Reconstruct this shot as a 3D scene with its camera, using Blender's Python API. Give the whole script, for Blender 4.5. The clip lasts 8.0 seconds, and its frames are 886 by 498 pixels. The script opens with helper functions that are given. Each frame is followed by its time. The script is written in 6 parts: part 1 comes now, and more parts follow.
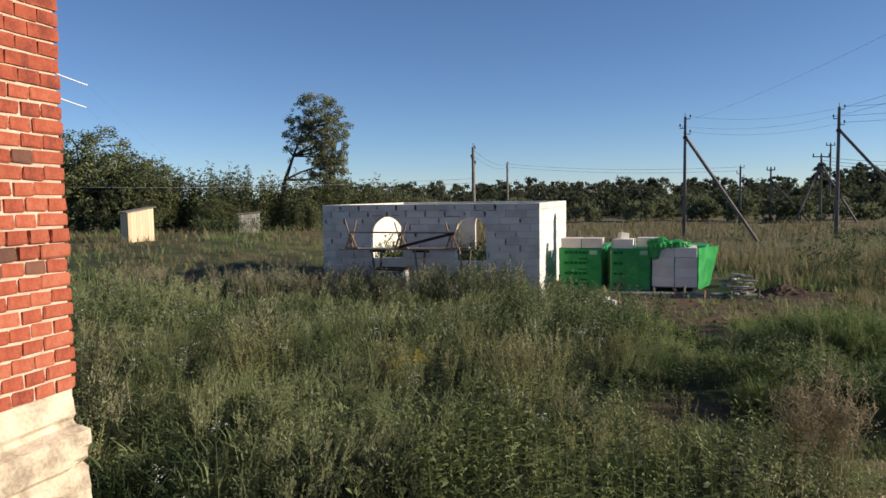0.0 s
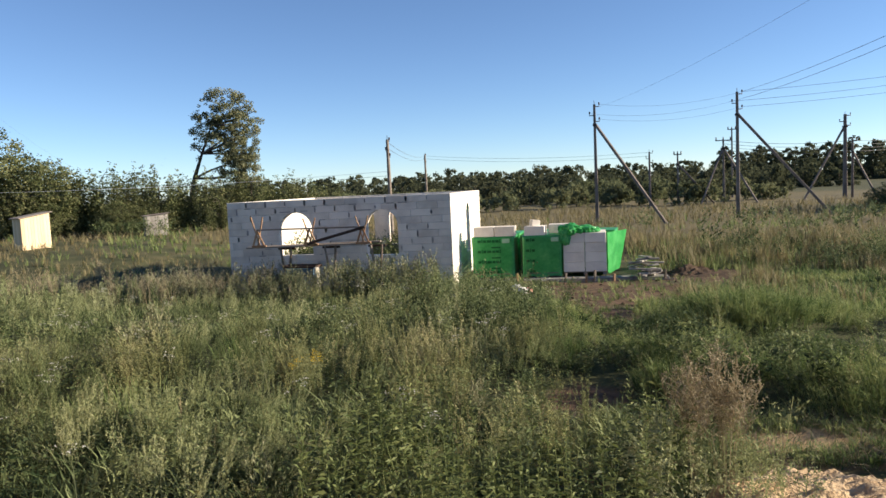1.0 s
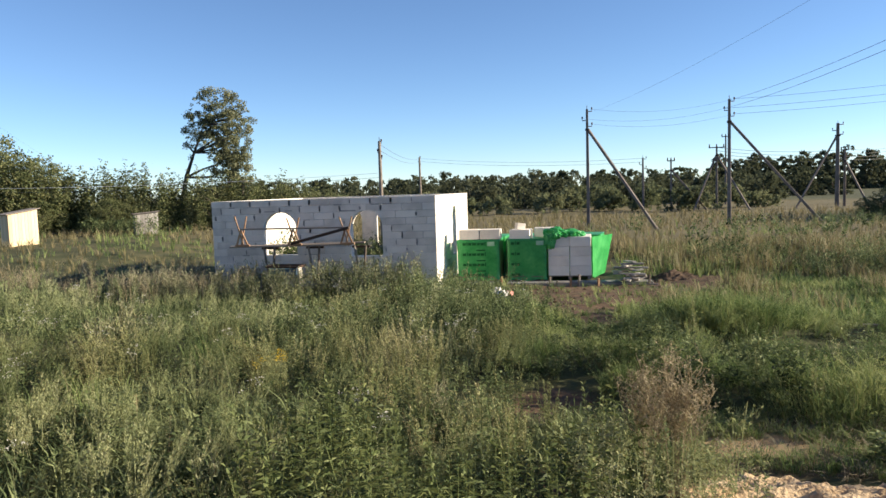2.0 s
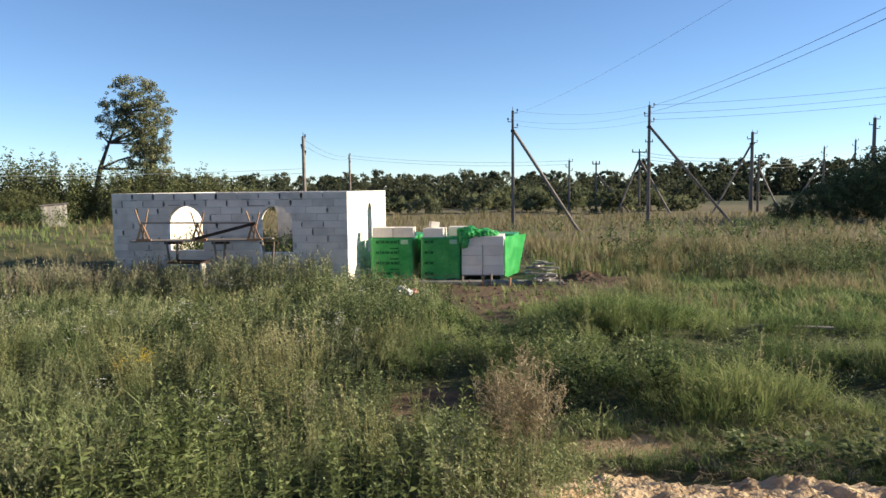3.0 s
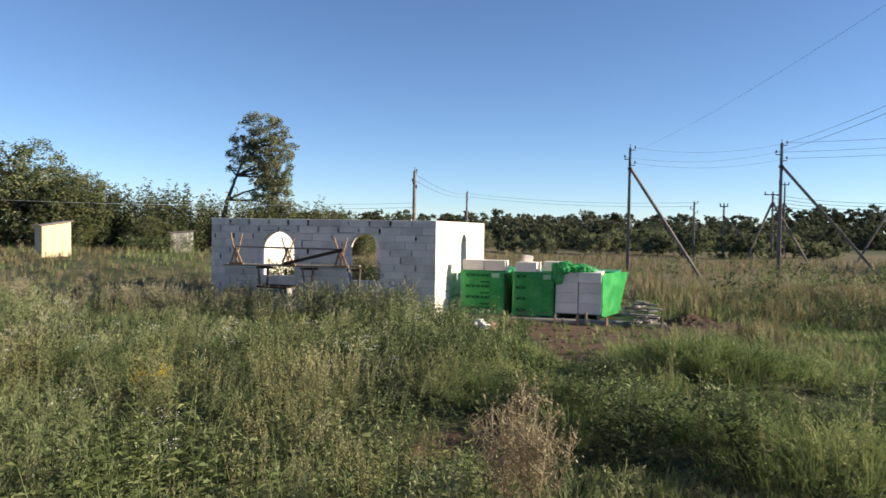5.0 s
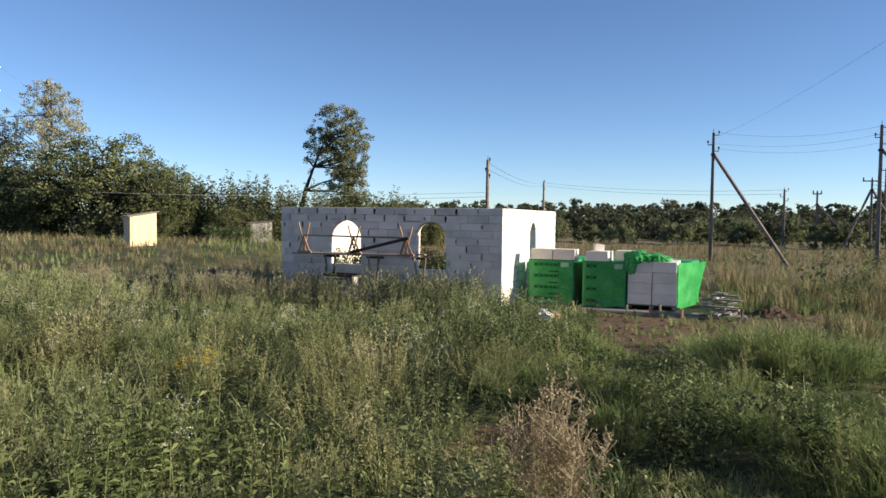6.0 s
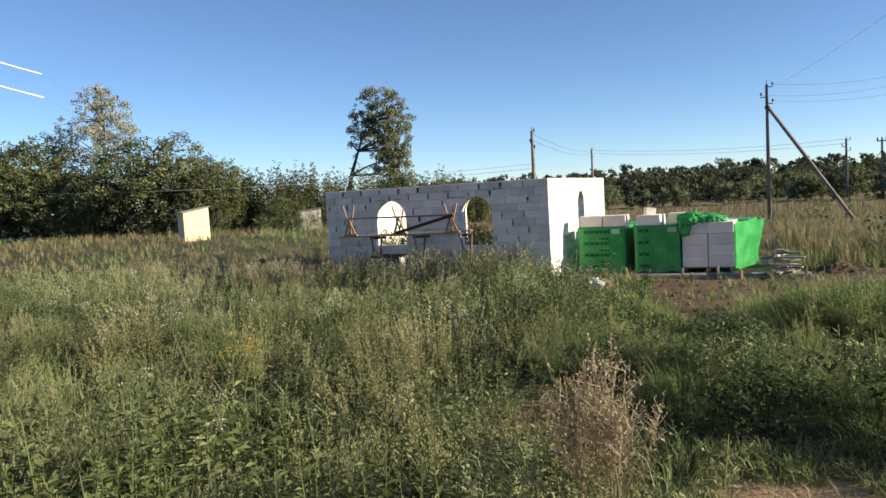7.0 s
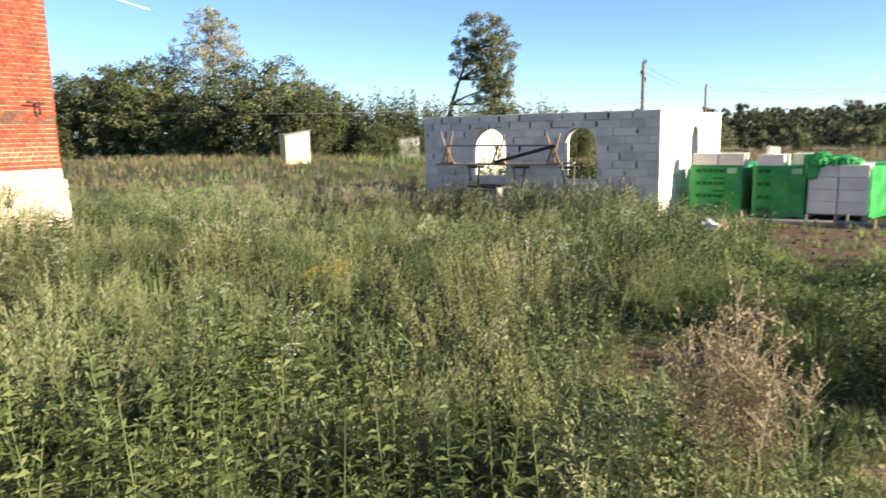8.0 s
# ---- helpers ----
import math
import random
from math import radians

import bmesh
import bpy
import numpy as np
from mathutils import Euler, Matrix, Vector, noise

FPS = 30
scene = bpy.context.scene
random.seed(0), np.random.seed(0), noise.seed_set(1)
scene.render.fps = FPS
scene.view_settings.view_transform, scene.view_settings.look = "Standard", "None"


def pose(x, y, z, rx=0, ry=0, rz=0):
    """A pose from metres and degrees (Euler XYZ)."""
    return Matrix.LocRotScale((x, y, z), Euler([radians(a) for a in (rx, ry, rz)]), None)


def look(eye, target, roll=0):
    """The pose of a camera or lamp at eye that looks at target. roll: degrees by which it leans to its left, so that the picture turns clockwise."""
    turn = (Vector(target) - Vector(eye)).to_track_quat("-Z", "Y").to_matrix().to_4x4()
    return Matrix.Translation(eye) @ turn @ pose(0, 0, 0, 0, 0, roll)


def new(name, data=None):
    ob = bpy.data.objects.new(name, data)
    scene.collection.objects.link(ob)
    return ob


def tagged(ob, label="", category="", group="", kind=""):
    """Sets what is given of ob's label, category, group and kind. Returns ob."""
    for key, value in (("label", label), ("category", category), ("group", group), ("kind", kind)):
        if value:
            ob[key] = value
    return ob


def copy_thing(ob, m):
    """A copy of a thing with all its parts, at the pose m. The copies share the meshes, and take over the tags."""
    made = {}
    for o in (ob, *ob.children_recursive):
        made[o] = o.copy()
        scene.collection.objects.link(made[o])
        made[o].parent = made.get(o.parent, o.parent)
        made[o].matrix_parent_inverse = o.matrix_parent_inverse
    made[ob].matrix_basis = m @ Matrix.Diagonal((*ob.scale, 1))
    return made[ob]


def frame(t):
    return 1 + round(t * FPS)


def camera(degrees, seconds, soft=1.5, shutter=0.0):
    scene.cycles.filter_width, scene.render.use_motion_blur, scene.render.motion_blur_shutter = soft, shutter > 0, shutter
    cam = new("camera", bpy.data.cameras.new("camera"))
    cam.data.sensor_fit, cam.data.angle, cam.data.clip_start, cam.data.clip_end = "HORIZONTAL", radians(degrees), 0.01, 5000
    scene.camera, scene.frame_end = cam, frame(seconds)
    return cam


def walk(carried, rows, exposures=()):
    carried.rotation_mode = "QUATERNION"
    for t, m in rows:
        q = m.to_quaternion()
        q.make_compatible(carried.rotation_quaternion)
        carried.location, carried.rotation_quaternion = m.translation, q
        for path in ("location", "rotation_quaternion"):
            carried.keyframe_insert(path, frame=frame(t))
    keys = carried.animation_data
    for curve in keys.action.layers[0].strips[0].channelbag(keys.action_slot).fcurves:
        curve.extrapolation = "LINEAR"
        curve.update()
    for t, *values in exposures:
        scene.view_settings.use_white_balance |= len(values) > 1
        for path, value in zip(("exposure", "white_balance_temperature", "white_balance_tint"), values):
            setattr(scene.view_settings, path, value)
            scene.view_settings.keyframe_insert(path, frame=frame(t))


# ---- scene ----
cam = camera(63.6, 8.0, shutter=0.2)
PATH = [
    (0, (2.799, -20.154, 2.609), (2.261, -18.234, 2.463), -0.8),
    (0.5, (2.919, -19.963, 2.576), (2.362, -18.045, 2.464), -1.0),
    (1, (3.048, -19.799, 2.569), (2.718, -17.834, 2.397), -2.7),
    (2.5, (3.594, -19.606, 2.499), (3.293, -17.636, 2.338), -1.2),
    (3, (3.918, -19.42, 2.472), (3.785, -17.431, 2.301), -0.6),
    (3.5, (4.189, -19.249, 2.394), (4.016, -17.265, 2.212), 0.3),
    (4, (4.349, -18.954, 2.308), (4.253, -16.971, 2.074), 0.5),
    (4.5, (4.465, -18.73, 2.281), (4.259, -16.748, 2.108), -0.7),
    (5, (4.639, -18.47, 2.209), (4.171, -16.526, 2.15), 0.9),
    (6.5, (4.884, -17.909, 2.138), (4.141, -16.056, 2.022), -1.2),
    (7, (4.892, -17.777, 2.097), (4.081, -15.955, 1.949), -3.3),
    (7.5, (4.742, -17.532, 2.007), (3.937, -15.712, 1.803), -0.7),
    (8, (4.6, -17.285, 1.96), (3.559, -15.608, 1.639), -1.2),
]
walk(cam, [(t, look(eye, target, roll)) for t, eye, target, roll in PATH],
     [(0, 0.5, 6250, 12), (0.5, 0.8, 6450, 12), (1.0, 1.1, 6600, 11), (2.5, 1.25, 6580, 9), (3.5, 1.2, 6580, 9), (4.0, 1.35, 6580, 9), (4.5, 1.25, 6580, 9),
      (5.0, 1.05, 6480, 11), (6.5, 1.0, 6480, 11), (7.0, 1.06, 6520, 10), (7.5, 1.30, 6580, 9), (8.0, 1.58, 6620, 9)])

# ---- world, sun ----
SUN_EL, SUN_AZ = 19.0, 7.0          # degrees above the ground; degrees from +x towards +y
world = bpy.data.worlds.new("sky_world")
scene.world = world
world.use_nodes = True
wn = world.node_tree
bgn = wn.nodes["Background"]
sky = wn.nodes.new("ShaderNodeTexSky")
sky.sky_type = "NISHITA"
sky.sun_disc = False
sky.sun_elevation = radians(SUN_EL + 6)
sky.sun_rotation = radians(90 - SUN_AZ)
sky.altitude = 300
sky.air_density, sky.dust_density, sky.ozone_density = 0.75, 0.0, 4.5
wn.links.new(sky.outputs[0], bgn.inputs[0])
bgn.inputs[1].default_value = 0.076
sun = new("sun", bpy.data.lights.new("sun", "SUN"))
sun.data.energy, sun.data.angle, sun.data.color = 5.0, radians(0.6), (1.0, 0.86, 0.66)
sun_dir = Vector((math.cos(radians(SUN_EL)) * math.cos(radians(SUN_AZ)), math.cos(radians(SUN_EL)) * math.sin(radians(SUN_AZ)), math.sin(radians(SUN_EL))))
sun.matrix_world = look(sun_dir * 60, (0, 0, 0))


# ---- materials ----
def mat(name, cols, rough=0.8, scale=4.0, fine=40.0, bump=0.2, metal=0.0, island=0.0, obj=0.0, trans=0.0, spec=0.3, dist=0.02, stretch=(1, 1, 1), contrast=1.1):
    """A surface whose colour runs through cols by noise at two scales, with bump; island and obj: how much single pieces differ."""
    m = bpy.data.materials.new(name)
    m.use_nodes = True
    nt = m.node_tree
    bs = nt.nodes["Principled BSDF"]
    co = nt.nodes.new("ShaderNodeTexCoord")
    mp = nt.nodes.new("ShaderNodeMapping")
    mp.inputs["Scale"].default_value = stretch
    nt.links.new(co.outputs["Object"], mp.inputs[0])
    n1, n2 = nt.nodes.new("ShaderNodeTexNoise"), nt.nodes.new("ShaderNodeTexNoise")
    for n, s in ((n1, scale), (n2, fine)):
        n.inputs["Scale"].default_value = s
        n.inputs["Detail"].default_value = 5
        nt.links.new(mp.outputs[0], n.inputs["Vector"])
    mx = nt.nodes.new("ShaderNodeMath")
    mx.operation = "MULTIPLY_ADD"
    mx.inputs[1].default_value = 0.45
    nt.links.new(n2.outputs[0], mx.inputs[0])
    m3 = nt.nodes.new("ShaderNodeMath")
    m3.operation = "MULTIPLY_ADD"
    m3.inputs[1].default_value, m3.inputs[2].default_value = contrast, 0.28 - contrast / 2
    nt.links.new(n1.outputs[0], m3.inputs[0])
    nt.links.new(m3.outputs[0], mx.inputs[2])
    last = mx.outputs[0]
    for amount, node, out in ((island, "ShaderNodeNewGeometry", "Random Per Island"), (obj, "ShaderNodeObjectInfo", "Random")):
        if amount:
            g = nt.nodes.new(node)
            a = nt.nodes.new("ShaderNodeMath")
            a.operation = "MULTIPLY_ADD"
            a.inputs[1].default_value = amount
            nt.links.new(g.outputs[out], a.inputs[0])
            b = nt.nodes.new("ShaderNodeMath")
            b.operation = "SUBTRACT"
            b.inputs[1].default_value = amount / 2
            nt.links.new(last, b.inputs[0])
            nt.links.new(b.outputs[0], a.inputs[2])
            last = a.outputs[0]
    rp = nt.nodes.new("ShaderNodeValToRGB")
    el = rp.color_ramp.elements
    el[0].position, el[1].position = 0.22, 0.78
    el[0].color, el[1].color = (*cols[0], 1), (*cols[-1], 1)
    for i, c in enumerate(cols[1:-1]):
        e = el.new(0.22 + 0.56 * (i + 1) / (len(cols) - 1))
        e.color = (*c, 1)
    nt.links.new(last, rp.inputs[0])
    nt.links.new(rp.outputs[0], bs.inputs["Base Color"])
    bs.inputs["Roughness"].default_value = rough
    bs.inputs["Metallic"].default_value = metal
    bs.inputs["Specular IOR Level"].default_value = spec
    if bump:
        bp = nt.nodes.new("ShaderNodeBump")
        bp.inputs["Strength"].default_value, bp.inputs["Distance"].default_value = bump, dist
        nt.links.new(mx.outputs[0], bp.inputs["Height"])
        nt.links.new(bp.outputs[0], bs.inputs["Normal"])
    if trans:
        tr = nt.nodes.new("ShaderNodeBsdfTranslucent")
        nt.links.new(rp.outputs[0], tr.inputs[0])
        ms = nt.nodes.new("ShaderNodeMixShader")
        ms.inputs[0].default_value = trans
        nt.links.new(bs.outputs[0], ms.inputs[1])
        nt.links.new(tr.outputs[0], ms.inputs[2])
        nt.links.new(ms.outputs[0], nt.nodes["Material Output"].inputs[0])
    return m


M_AAC = mat("aerated_concrete", [(0.57, 0.525, 0.465), (0.725, 0.672, 0.60), (0.82, 0.765, 0.685)], 0.95, 2.0, 60, 0.3, obj=0.42, dist=0.004)
M_MORTAR = mat("grey_adhesive", [(0.22, 0.21, 0.205), (0.36, 0.35, 0.34)], 0.95, 9, 60, 0.3, dist=0.002)
M_JOINT = mat("pale_joint", [(0.42, 0.41, 0.40), (0.54, 0.53, 0.51)], 0.95, 9, 60, 0.3, dist=0.003)
M_BRICK = mat("red_brick", [(0.17, 0.042, 0.026), (0.30, 0.07, 0.036), (0.36, 0.095, 0.05), (0.41, 0.135, 0.075)], 0.9, 9, 70, 0.5, obj=0.42, dist=0.004)
M_BRICKDARK = mat("sooty_brick", [(0.10, 0.052, 0.038), (0.20, 0.085, 0.055)], 0.9, 9, 70, 0.5, obj=0.3, dist=0.004)
M_LIME = mat("lime_mortar", [(0.42, 0.30, 0.21), (0.64, 0.50, 0.38)], 0.95, 12, 80, 0.5)
M_PLASTER = mat("peeling_cream_plaster", [(0.24, 0.19, 0.14), (0.54, 0.45, 0.33), (0.66, 0.57, 0.44)], 0.9, 6, 45, 0.8, dist=0.02)
M_SAND = mat("yellow_sand", [(0.33, 0.22, 0.12), (0.52, 0.375, 0.225), (0.62, 0.48, 0.31)], 0.95, 6, 30, 1.0, dist=0.09)
M_SOIL = mat("bare_soil", [(0.04, 0.026, 0.015), (0.085, 0.055, 0.034), (0.14, 0.092, 0.06)], 0.95, 2, 30, 0.8, dist=0.04)
M_WOOD = mat("new_pine", [(0.27, 0.15, 0.08), (0.36, 0.225, 0.13), (0.43, 0.29, 0.175)], 0.7, 3, 40, 0.15, obj=0.4, stretch=(1, 1, 0.12))
M_SHEDWOOD = mat("pale_planed_pine", [(0.58, 0.42, 0.25), (0.68, 0.52, 0.33), (0.74, 0.59, 0.40)], 0.7, 2, 40, 0.15, obj=0.45, stretch=(1, 1, 0.12))
M_GREYWOOD = mat("weathered_board", [(0.10, 0.08, 0.065), (0.19, 0.16, 0.135), (0.27, 0.235, 0.20)], 0.85, 3, 40, 0.3, obj=0.5, stretch=(0.15, 1, 1))
M_SILVERWOOD = mat("silvered_board", [(0.20, 0.185, 0.17), (0.32, 0.30, 0.275), (0.42, 0.395, 0.36)], 0.85, 3, 40, 0.3, obj=0.5, stretch=(1, 1, 0.15))
M_DARKWOOD = mat("dark_timber", [(0.035, 0.022, 0.015), (0.08, 0.05, 0.035)], 0.8, 4, 40, 0.3)
M_FILM = mat("green_stretch_film", [(0.03, 0.30, 0.08), (0.065, 0.44, 0.125), (0.13, 0.56, 0.185)], 0.32, 2.5, 14, 0.25, trans=0.4, spec=0.5, dist=0.03)
M_PRINT = mat("dark_green_print", [(0.004, 0.10, 0.025), (0.007, 0.14, 0.035)], 0.4, 5, 20, 0.0)
M_LABEL = mat("paper_label", [(0.25, 0.5, 0.3), (0.35, 0.55, 0.38)], 0.6, 9, 30, 0)
M_CONC = mat("pole_concrete", [(0.10, 0.085, 0.075), (0.17, 0.145, 0.13), (0.22, 0.19, 0.17)], 0.9, 3, 40, 0.3, stretch=(1, 1, 0.3))
M_FOUND = mat("foundation_concrete", [(0.17, 0.16, 0.15), (0.25, 0.24, 0.225)], 0.95, 3, 30, 0.4)
M_STEEL = mat("rusty_steel", [(0.04, 0.032, 0.03), (0.09, 0.065, 0.055)], 0.6, 20, 60, 0.2, metal=0.5)
M_WIRE = mat("aluminium_wire", [(0.07, 0.075, 0.085), (0.12, 0.125, 0.13)], 0.6, 8, 30, 0.0)
# white that stands for sunlight on the overhead wires
M_SUNWIRE = mat("sunlit_white_wire", [(0.80, 0.80, 0.79), (0.85, 0.85, 0.84)], 0.35, 8, 30, 0.0)
M_GLASS = mat("brown_insulator", [(0.05, 0.03, 0.025), (0.09, 0.06, 0.05)], 0.25, 8, 30, 0)
M_BARK = mat("bark", [(0.05, 0.04, 0.033), (0.12, 0.10, 0.085)], 0.95, 4, 30, 0.8, stretch=(1, 1, 0.25))
M_LEAF = mat("tree_leaf", [(0.06, 0.078, 0.034), (0.14, 0.158, 0.07), (0.23, 0.23, 0.118)], 0.8, 0.4, 3, 0, island=0.55, trans=0.3, spec=0.08)
M_LEAFLONE = mat("willow_leaf", [(0.085, 0.097, 0.052), (0.175, 0.188, 0.10), (0.30, 0.30, 0.19)], 0.75, 0.5, 3, 0, island=0.5, trans=0.3, spec=0.12)
M_LEAFPOP = mat("poplar_leaf", [(0.16, 0.19, 0.13), (0.30, 0.32, 0.24), (0.36, 0.30, 0.15), (0.44, 0.45, 0.38)], 0.5, 0.35, 3, 0, island=0.7, trans=0.3)
M_LEAFFAR = mat("far_leaf", [(0.052, 0.062, 0.038), (0.085, 0.096, 0.058), (0.12, 0.128, 0.08)], 0.95, 0.10, 1.2, 0, spec=0.0, island=0.3, trans=0.4)
M_SCRUB = mat("scrub_willow_leaf", [(0.09, 0.108, 0.06), (0.15, 0.168, 0.092), (0.215, 0.222, 0.125)], 0.95, 0.12, 1.2, 0, spec=0.0, island=0.3, trans=0.4)
M_WEED = mat("weed_leaf", [(0.064, 0.083, 0.04), (0.148, 0.167, 0.09), (0.239, 0.246, 0.143), (0.307, 0.297, 0.185)], 0.6, 0.6, 2.5, 0, island=0.5, trans=0.3, spec=0.2, contrast=1.7)
M_PLUME = mat("pale_plume_leaf", [(0.09, 0.12, 0.053), (0.201, 0.235, 0.111), (0.302, 0.326, 0.167), (0.382, 0.392, 0.223)], 0.7, 0.7, 2.5, 0, island=0.2, trans=0.32, spec=0.1, contrast=1.7)
# dark end set low to deepen the shade between plants
M_NETTLE = mat("nettle_leaf", [(0.024, 0.042, 0.017), (0.105, 0.14, 0.06), (0.26, 0.295, 0.14)], 0.7, 0.8, 3, 0, island=0.3, trans=0.26, spec=0.15, contrast=1.5)
M_NETTLETOP = mat("light_nettle_leaf", [(0.05, 0.075, 0.026), (0.12, 0.152, 0.055), (0.205, 0.23, 0.092)], 0.6, 0.8, 3, 0, island=0.45, trans=0.3, spec=0.2)
M_SEED = mat("seeding_weed", [(0.09, 0.106, 0.045), (0.185, 0.201, 0.09), (0.281, 0.284, 0.138), (0.392, 0.36, 0.207)], 0.7, 0.7, 3, 0, island=0.28, trans=0.28, spec=0.1, contrast=1.6)
M_GRASS = mat("grass_blade", [(0.078, 0.125, 0.044), (0.187, 0.255, 0.092), (0.322, 0.354, 0.151)], 0.75, 0.7, 3, 0, island=0.5, trans=0.3, spec=0.12, contrast=1.8)
M_STRAW = mat("dry_grass", [(0.13, 0.125, 0.06), (0.235, 0.205, 0.105), (0.33, 0.275, 0.16)], 0.7, 0.25, 2, 0, island=0.5, trans=0.3)
M_DRY = mat("dry_brown_weed", [(0.17, 0.146, 0.09), (0.285, 0.243, 0.155), (0.39, 0.338, 0.23)], 0.8, 0.6, 3, 0, island=0.5, trans=0.2)
M_WHITEFL = mat("white_petal", [(0.50, 0.50, 0.46), (0.62, 0.62, 0.58)], 0.7, 5, 20, 0, trans=0.2)
M_YELLOWFL = mat("yellow_petal", [(0.50, 0.34, 0.02), (0.65, 0.47, 0.03)], 0.7, 5, 20, 0, trans=0.2)
M_WHITEBAG = mat("white_plastic", [(0.6, 0.58, 0.55), (0.75, 0.73, 0.7)], 0.5, 6, 30, 0.2)
M_REDBAG = mat("red_plastic", [(0.40, 0.15, 0.12), (0.50, 0.22, 0.18)], 0.5, 6, 30, 0.2)
M_BLUE = mat("blue_grey_tub", [(0.06, 0.12, 0.17), (0.10, 0.18, 0.24)], 0.5, 6, 30, 0.1)


def ground_material():
    m = mat("meadow_ground", [(0.030, 0.036, 0.014), (0.055, 0.062, 0.022), (0.085, 0.085, 0.035)], 0.95, 0.6, 12, 0.8, dist=0.05)
    nt = m.node_tree
    bs = nt.nodes["Principled BSDF"]
    green = bs.inputs["Base Color"].links[0].from_socket
    geo = nt.nodes.new("ShaderNodeTexCoord")
    sep = nt.nodes.new("ShaderNodeSeparateXYZ")
    wob = nt.nodes.new("ShaderNodeTexNoise")
    wob.inputs["Scale"].default_value, wob.inputs["Detail"].default_value = 0.9, 4
    nt.links.new(geo.outputs["Object"], wob.inputs["Vector"])
    nt.links.new(geo.outputs["Object"], sep.inputs[0])

    def math_node(op, a, b):
        n = nt.nodes.new("ShaderNodeMath")
        n.operation = op
        for i, v in enumerate((a, b)):
            if isinstance(v, (int, float)):
                n.inputs[i].default_value = v
            else:
                nt.links.new(v, n.inputs[i])
        return n.outputs[0]

    def patch(base, cx, cy, rx, ry, colour):
        dx = math_node("DIVIDE", math_node("SUBTRACT", sep.outputs[0], cx), rx)
        dy = math_node("DIVIDE", math_node("SUBTRACT", sep.outputs[1], cy), ry)
        d = math_node("SQRT", math_node("ADD", math_node("MULTIPLY", dx, dx), math_node("MULTIPLY", dy, dy)), 0)
        d = math_node("ADD", d, math_node("MULTIPLY", math_node("SUBTRACT", wob.outputs[0], 0.5), 1.1))
        f = nt.nodes.new("ShaderNodeMapRange")
        f.inputs["From Min"].default_value, f.inputs["From Max"].default_value = 1.1, 0.85
        nt.links.new(d, f.inputs[0])
        mx = nt.nodes.new("ShaderNodeMix")
        mx.data_type = "RGBA"
        nt.links.new(f.outputs[0], mx.inputs[0])
        nt.links.new(base, mx.inputs[6])
        if isinstance(colour, tuple):
            mx.inputs[7].default_value = (*colour, 1)
        else:
            nt.links.new(colour, mx.inputs[7])
        return mx.outputs[2]

    soil = nt.nodes.new("ShaderNodeValToRGB")
    soil.color_ramp.elements[0].color, soil.color_ramp.elements[1].color = (0.05, 0.031, 0.018, 1), (0.155, 0.098, 0.056, 1)
    soil.color_ramp.elements[0].position, soil.color_ramp.elements[1].position = 0.3, 0.7
    sn = nt.nodes.new("ShaderNodeTexNoise")
    sn.inputs["Scale"].default_value, sn.inputs["Detail"].default_value = 7, 6
    nt.links.new(geo.outputs["Object"], sn.inputs["Vector"])
    nt.links.new(sn.outputs[0], soil.inputs[0])
    c = patch(green, 3.7, -1.6, 2.9, 3.0, soil.outputs[0])
    c = patch(c, 7.0, 1.2, 2.3, 1.4, soil.outputs[0])
    c = patch(c, 4.0, -5.2, 0.6, 1.2, soil.outputs[0])
    c = patch(c, 3.2, -11.9, 0.6, 0.9, soil.outputs[0])
    c = patch(c, 3.2, -14.1, 0.6, 0.6, soil.outputs[0])
    c = patch(c, 6.4, -13.0, 3.0, 0.7, (0.15, 0.115, 0.06))
    c = patch(c, 5.4, -12.8, 1.0, 0.3, (0.45, 0.32, 0.18))
    straw = nt.nodes.new("ShaderNodeValToRGB")
    straw.color_ramp.elements[0].color, straw.color_ramp.elements[1].color = (0.07, 0.07, 0.03, 1), (0.20, 0.155, 0.075, 1)
    nt.links.new(wob.outputs[0], straw.inputs[0])
    c = patch(c, 14, 52, 60, 44, straw.outputs[0])
    nt.links.new(c, bs.inputs["Base Color"])
    return m


M_GROUND = ground_material()


# ---- mesh helpers ----
def group_of(name, label="", category="", group="", kind="", at=(0, 0, 0), rz=0.0):
    e = new(name)
    e.matrix_basis = pose(*at, 0, 0, rz)
    return tagged(e, label, category, group, kind)


def finish(bm, name):
    me = bpy.data.meshes.new(name)
    bm.to_mesh(me)
    bm.free()
    return me


def part(name, bm, material, parent=None, label=""):
    me = finish(bm, name) if isinstance(bm, bmesh.types.BMesh) else bm
    if material is not None and not me.materials:
        me.materials.append(material)
    ob = new(name, me)
    if parent is not None:
        ob.parent = parent
    return tagged(ob, label)


def box(x0, y0, z0, x1, y1, z1, bev=0.0, m=None, bm=None):
    bm = bm or bmesh.new()
    r = bmesh.ops.create_cube(bm, size=1.0)
    vs = r["verts"]
    for v in vs:
        v.co = Vector(((x0 + x1) / 2 + v.co.x * (x1 - x0), (y0 + y1) / 2 + v.co.y * (y1 - y0), (z0 + z1) / 2 + v.co.z * (z1 - z0)))
    if bev:
        es = list({e for v in vs for e in v.link_edges})
        out = bmesh.ops.bevel(bm, geom=es, offset=bev, segments=1, affect="EDGES")
        vs = out["verts"] if m is not None else vs
    if m is not None:
        bm.transform(m)
    return bm


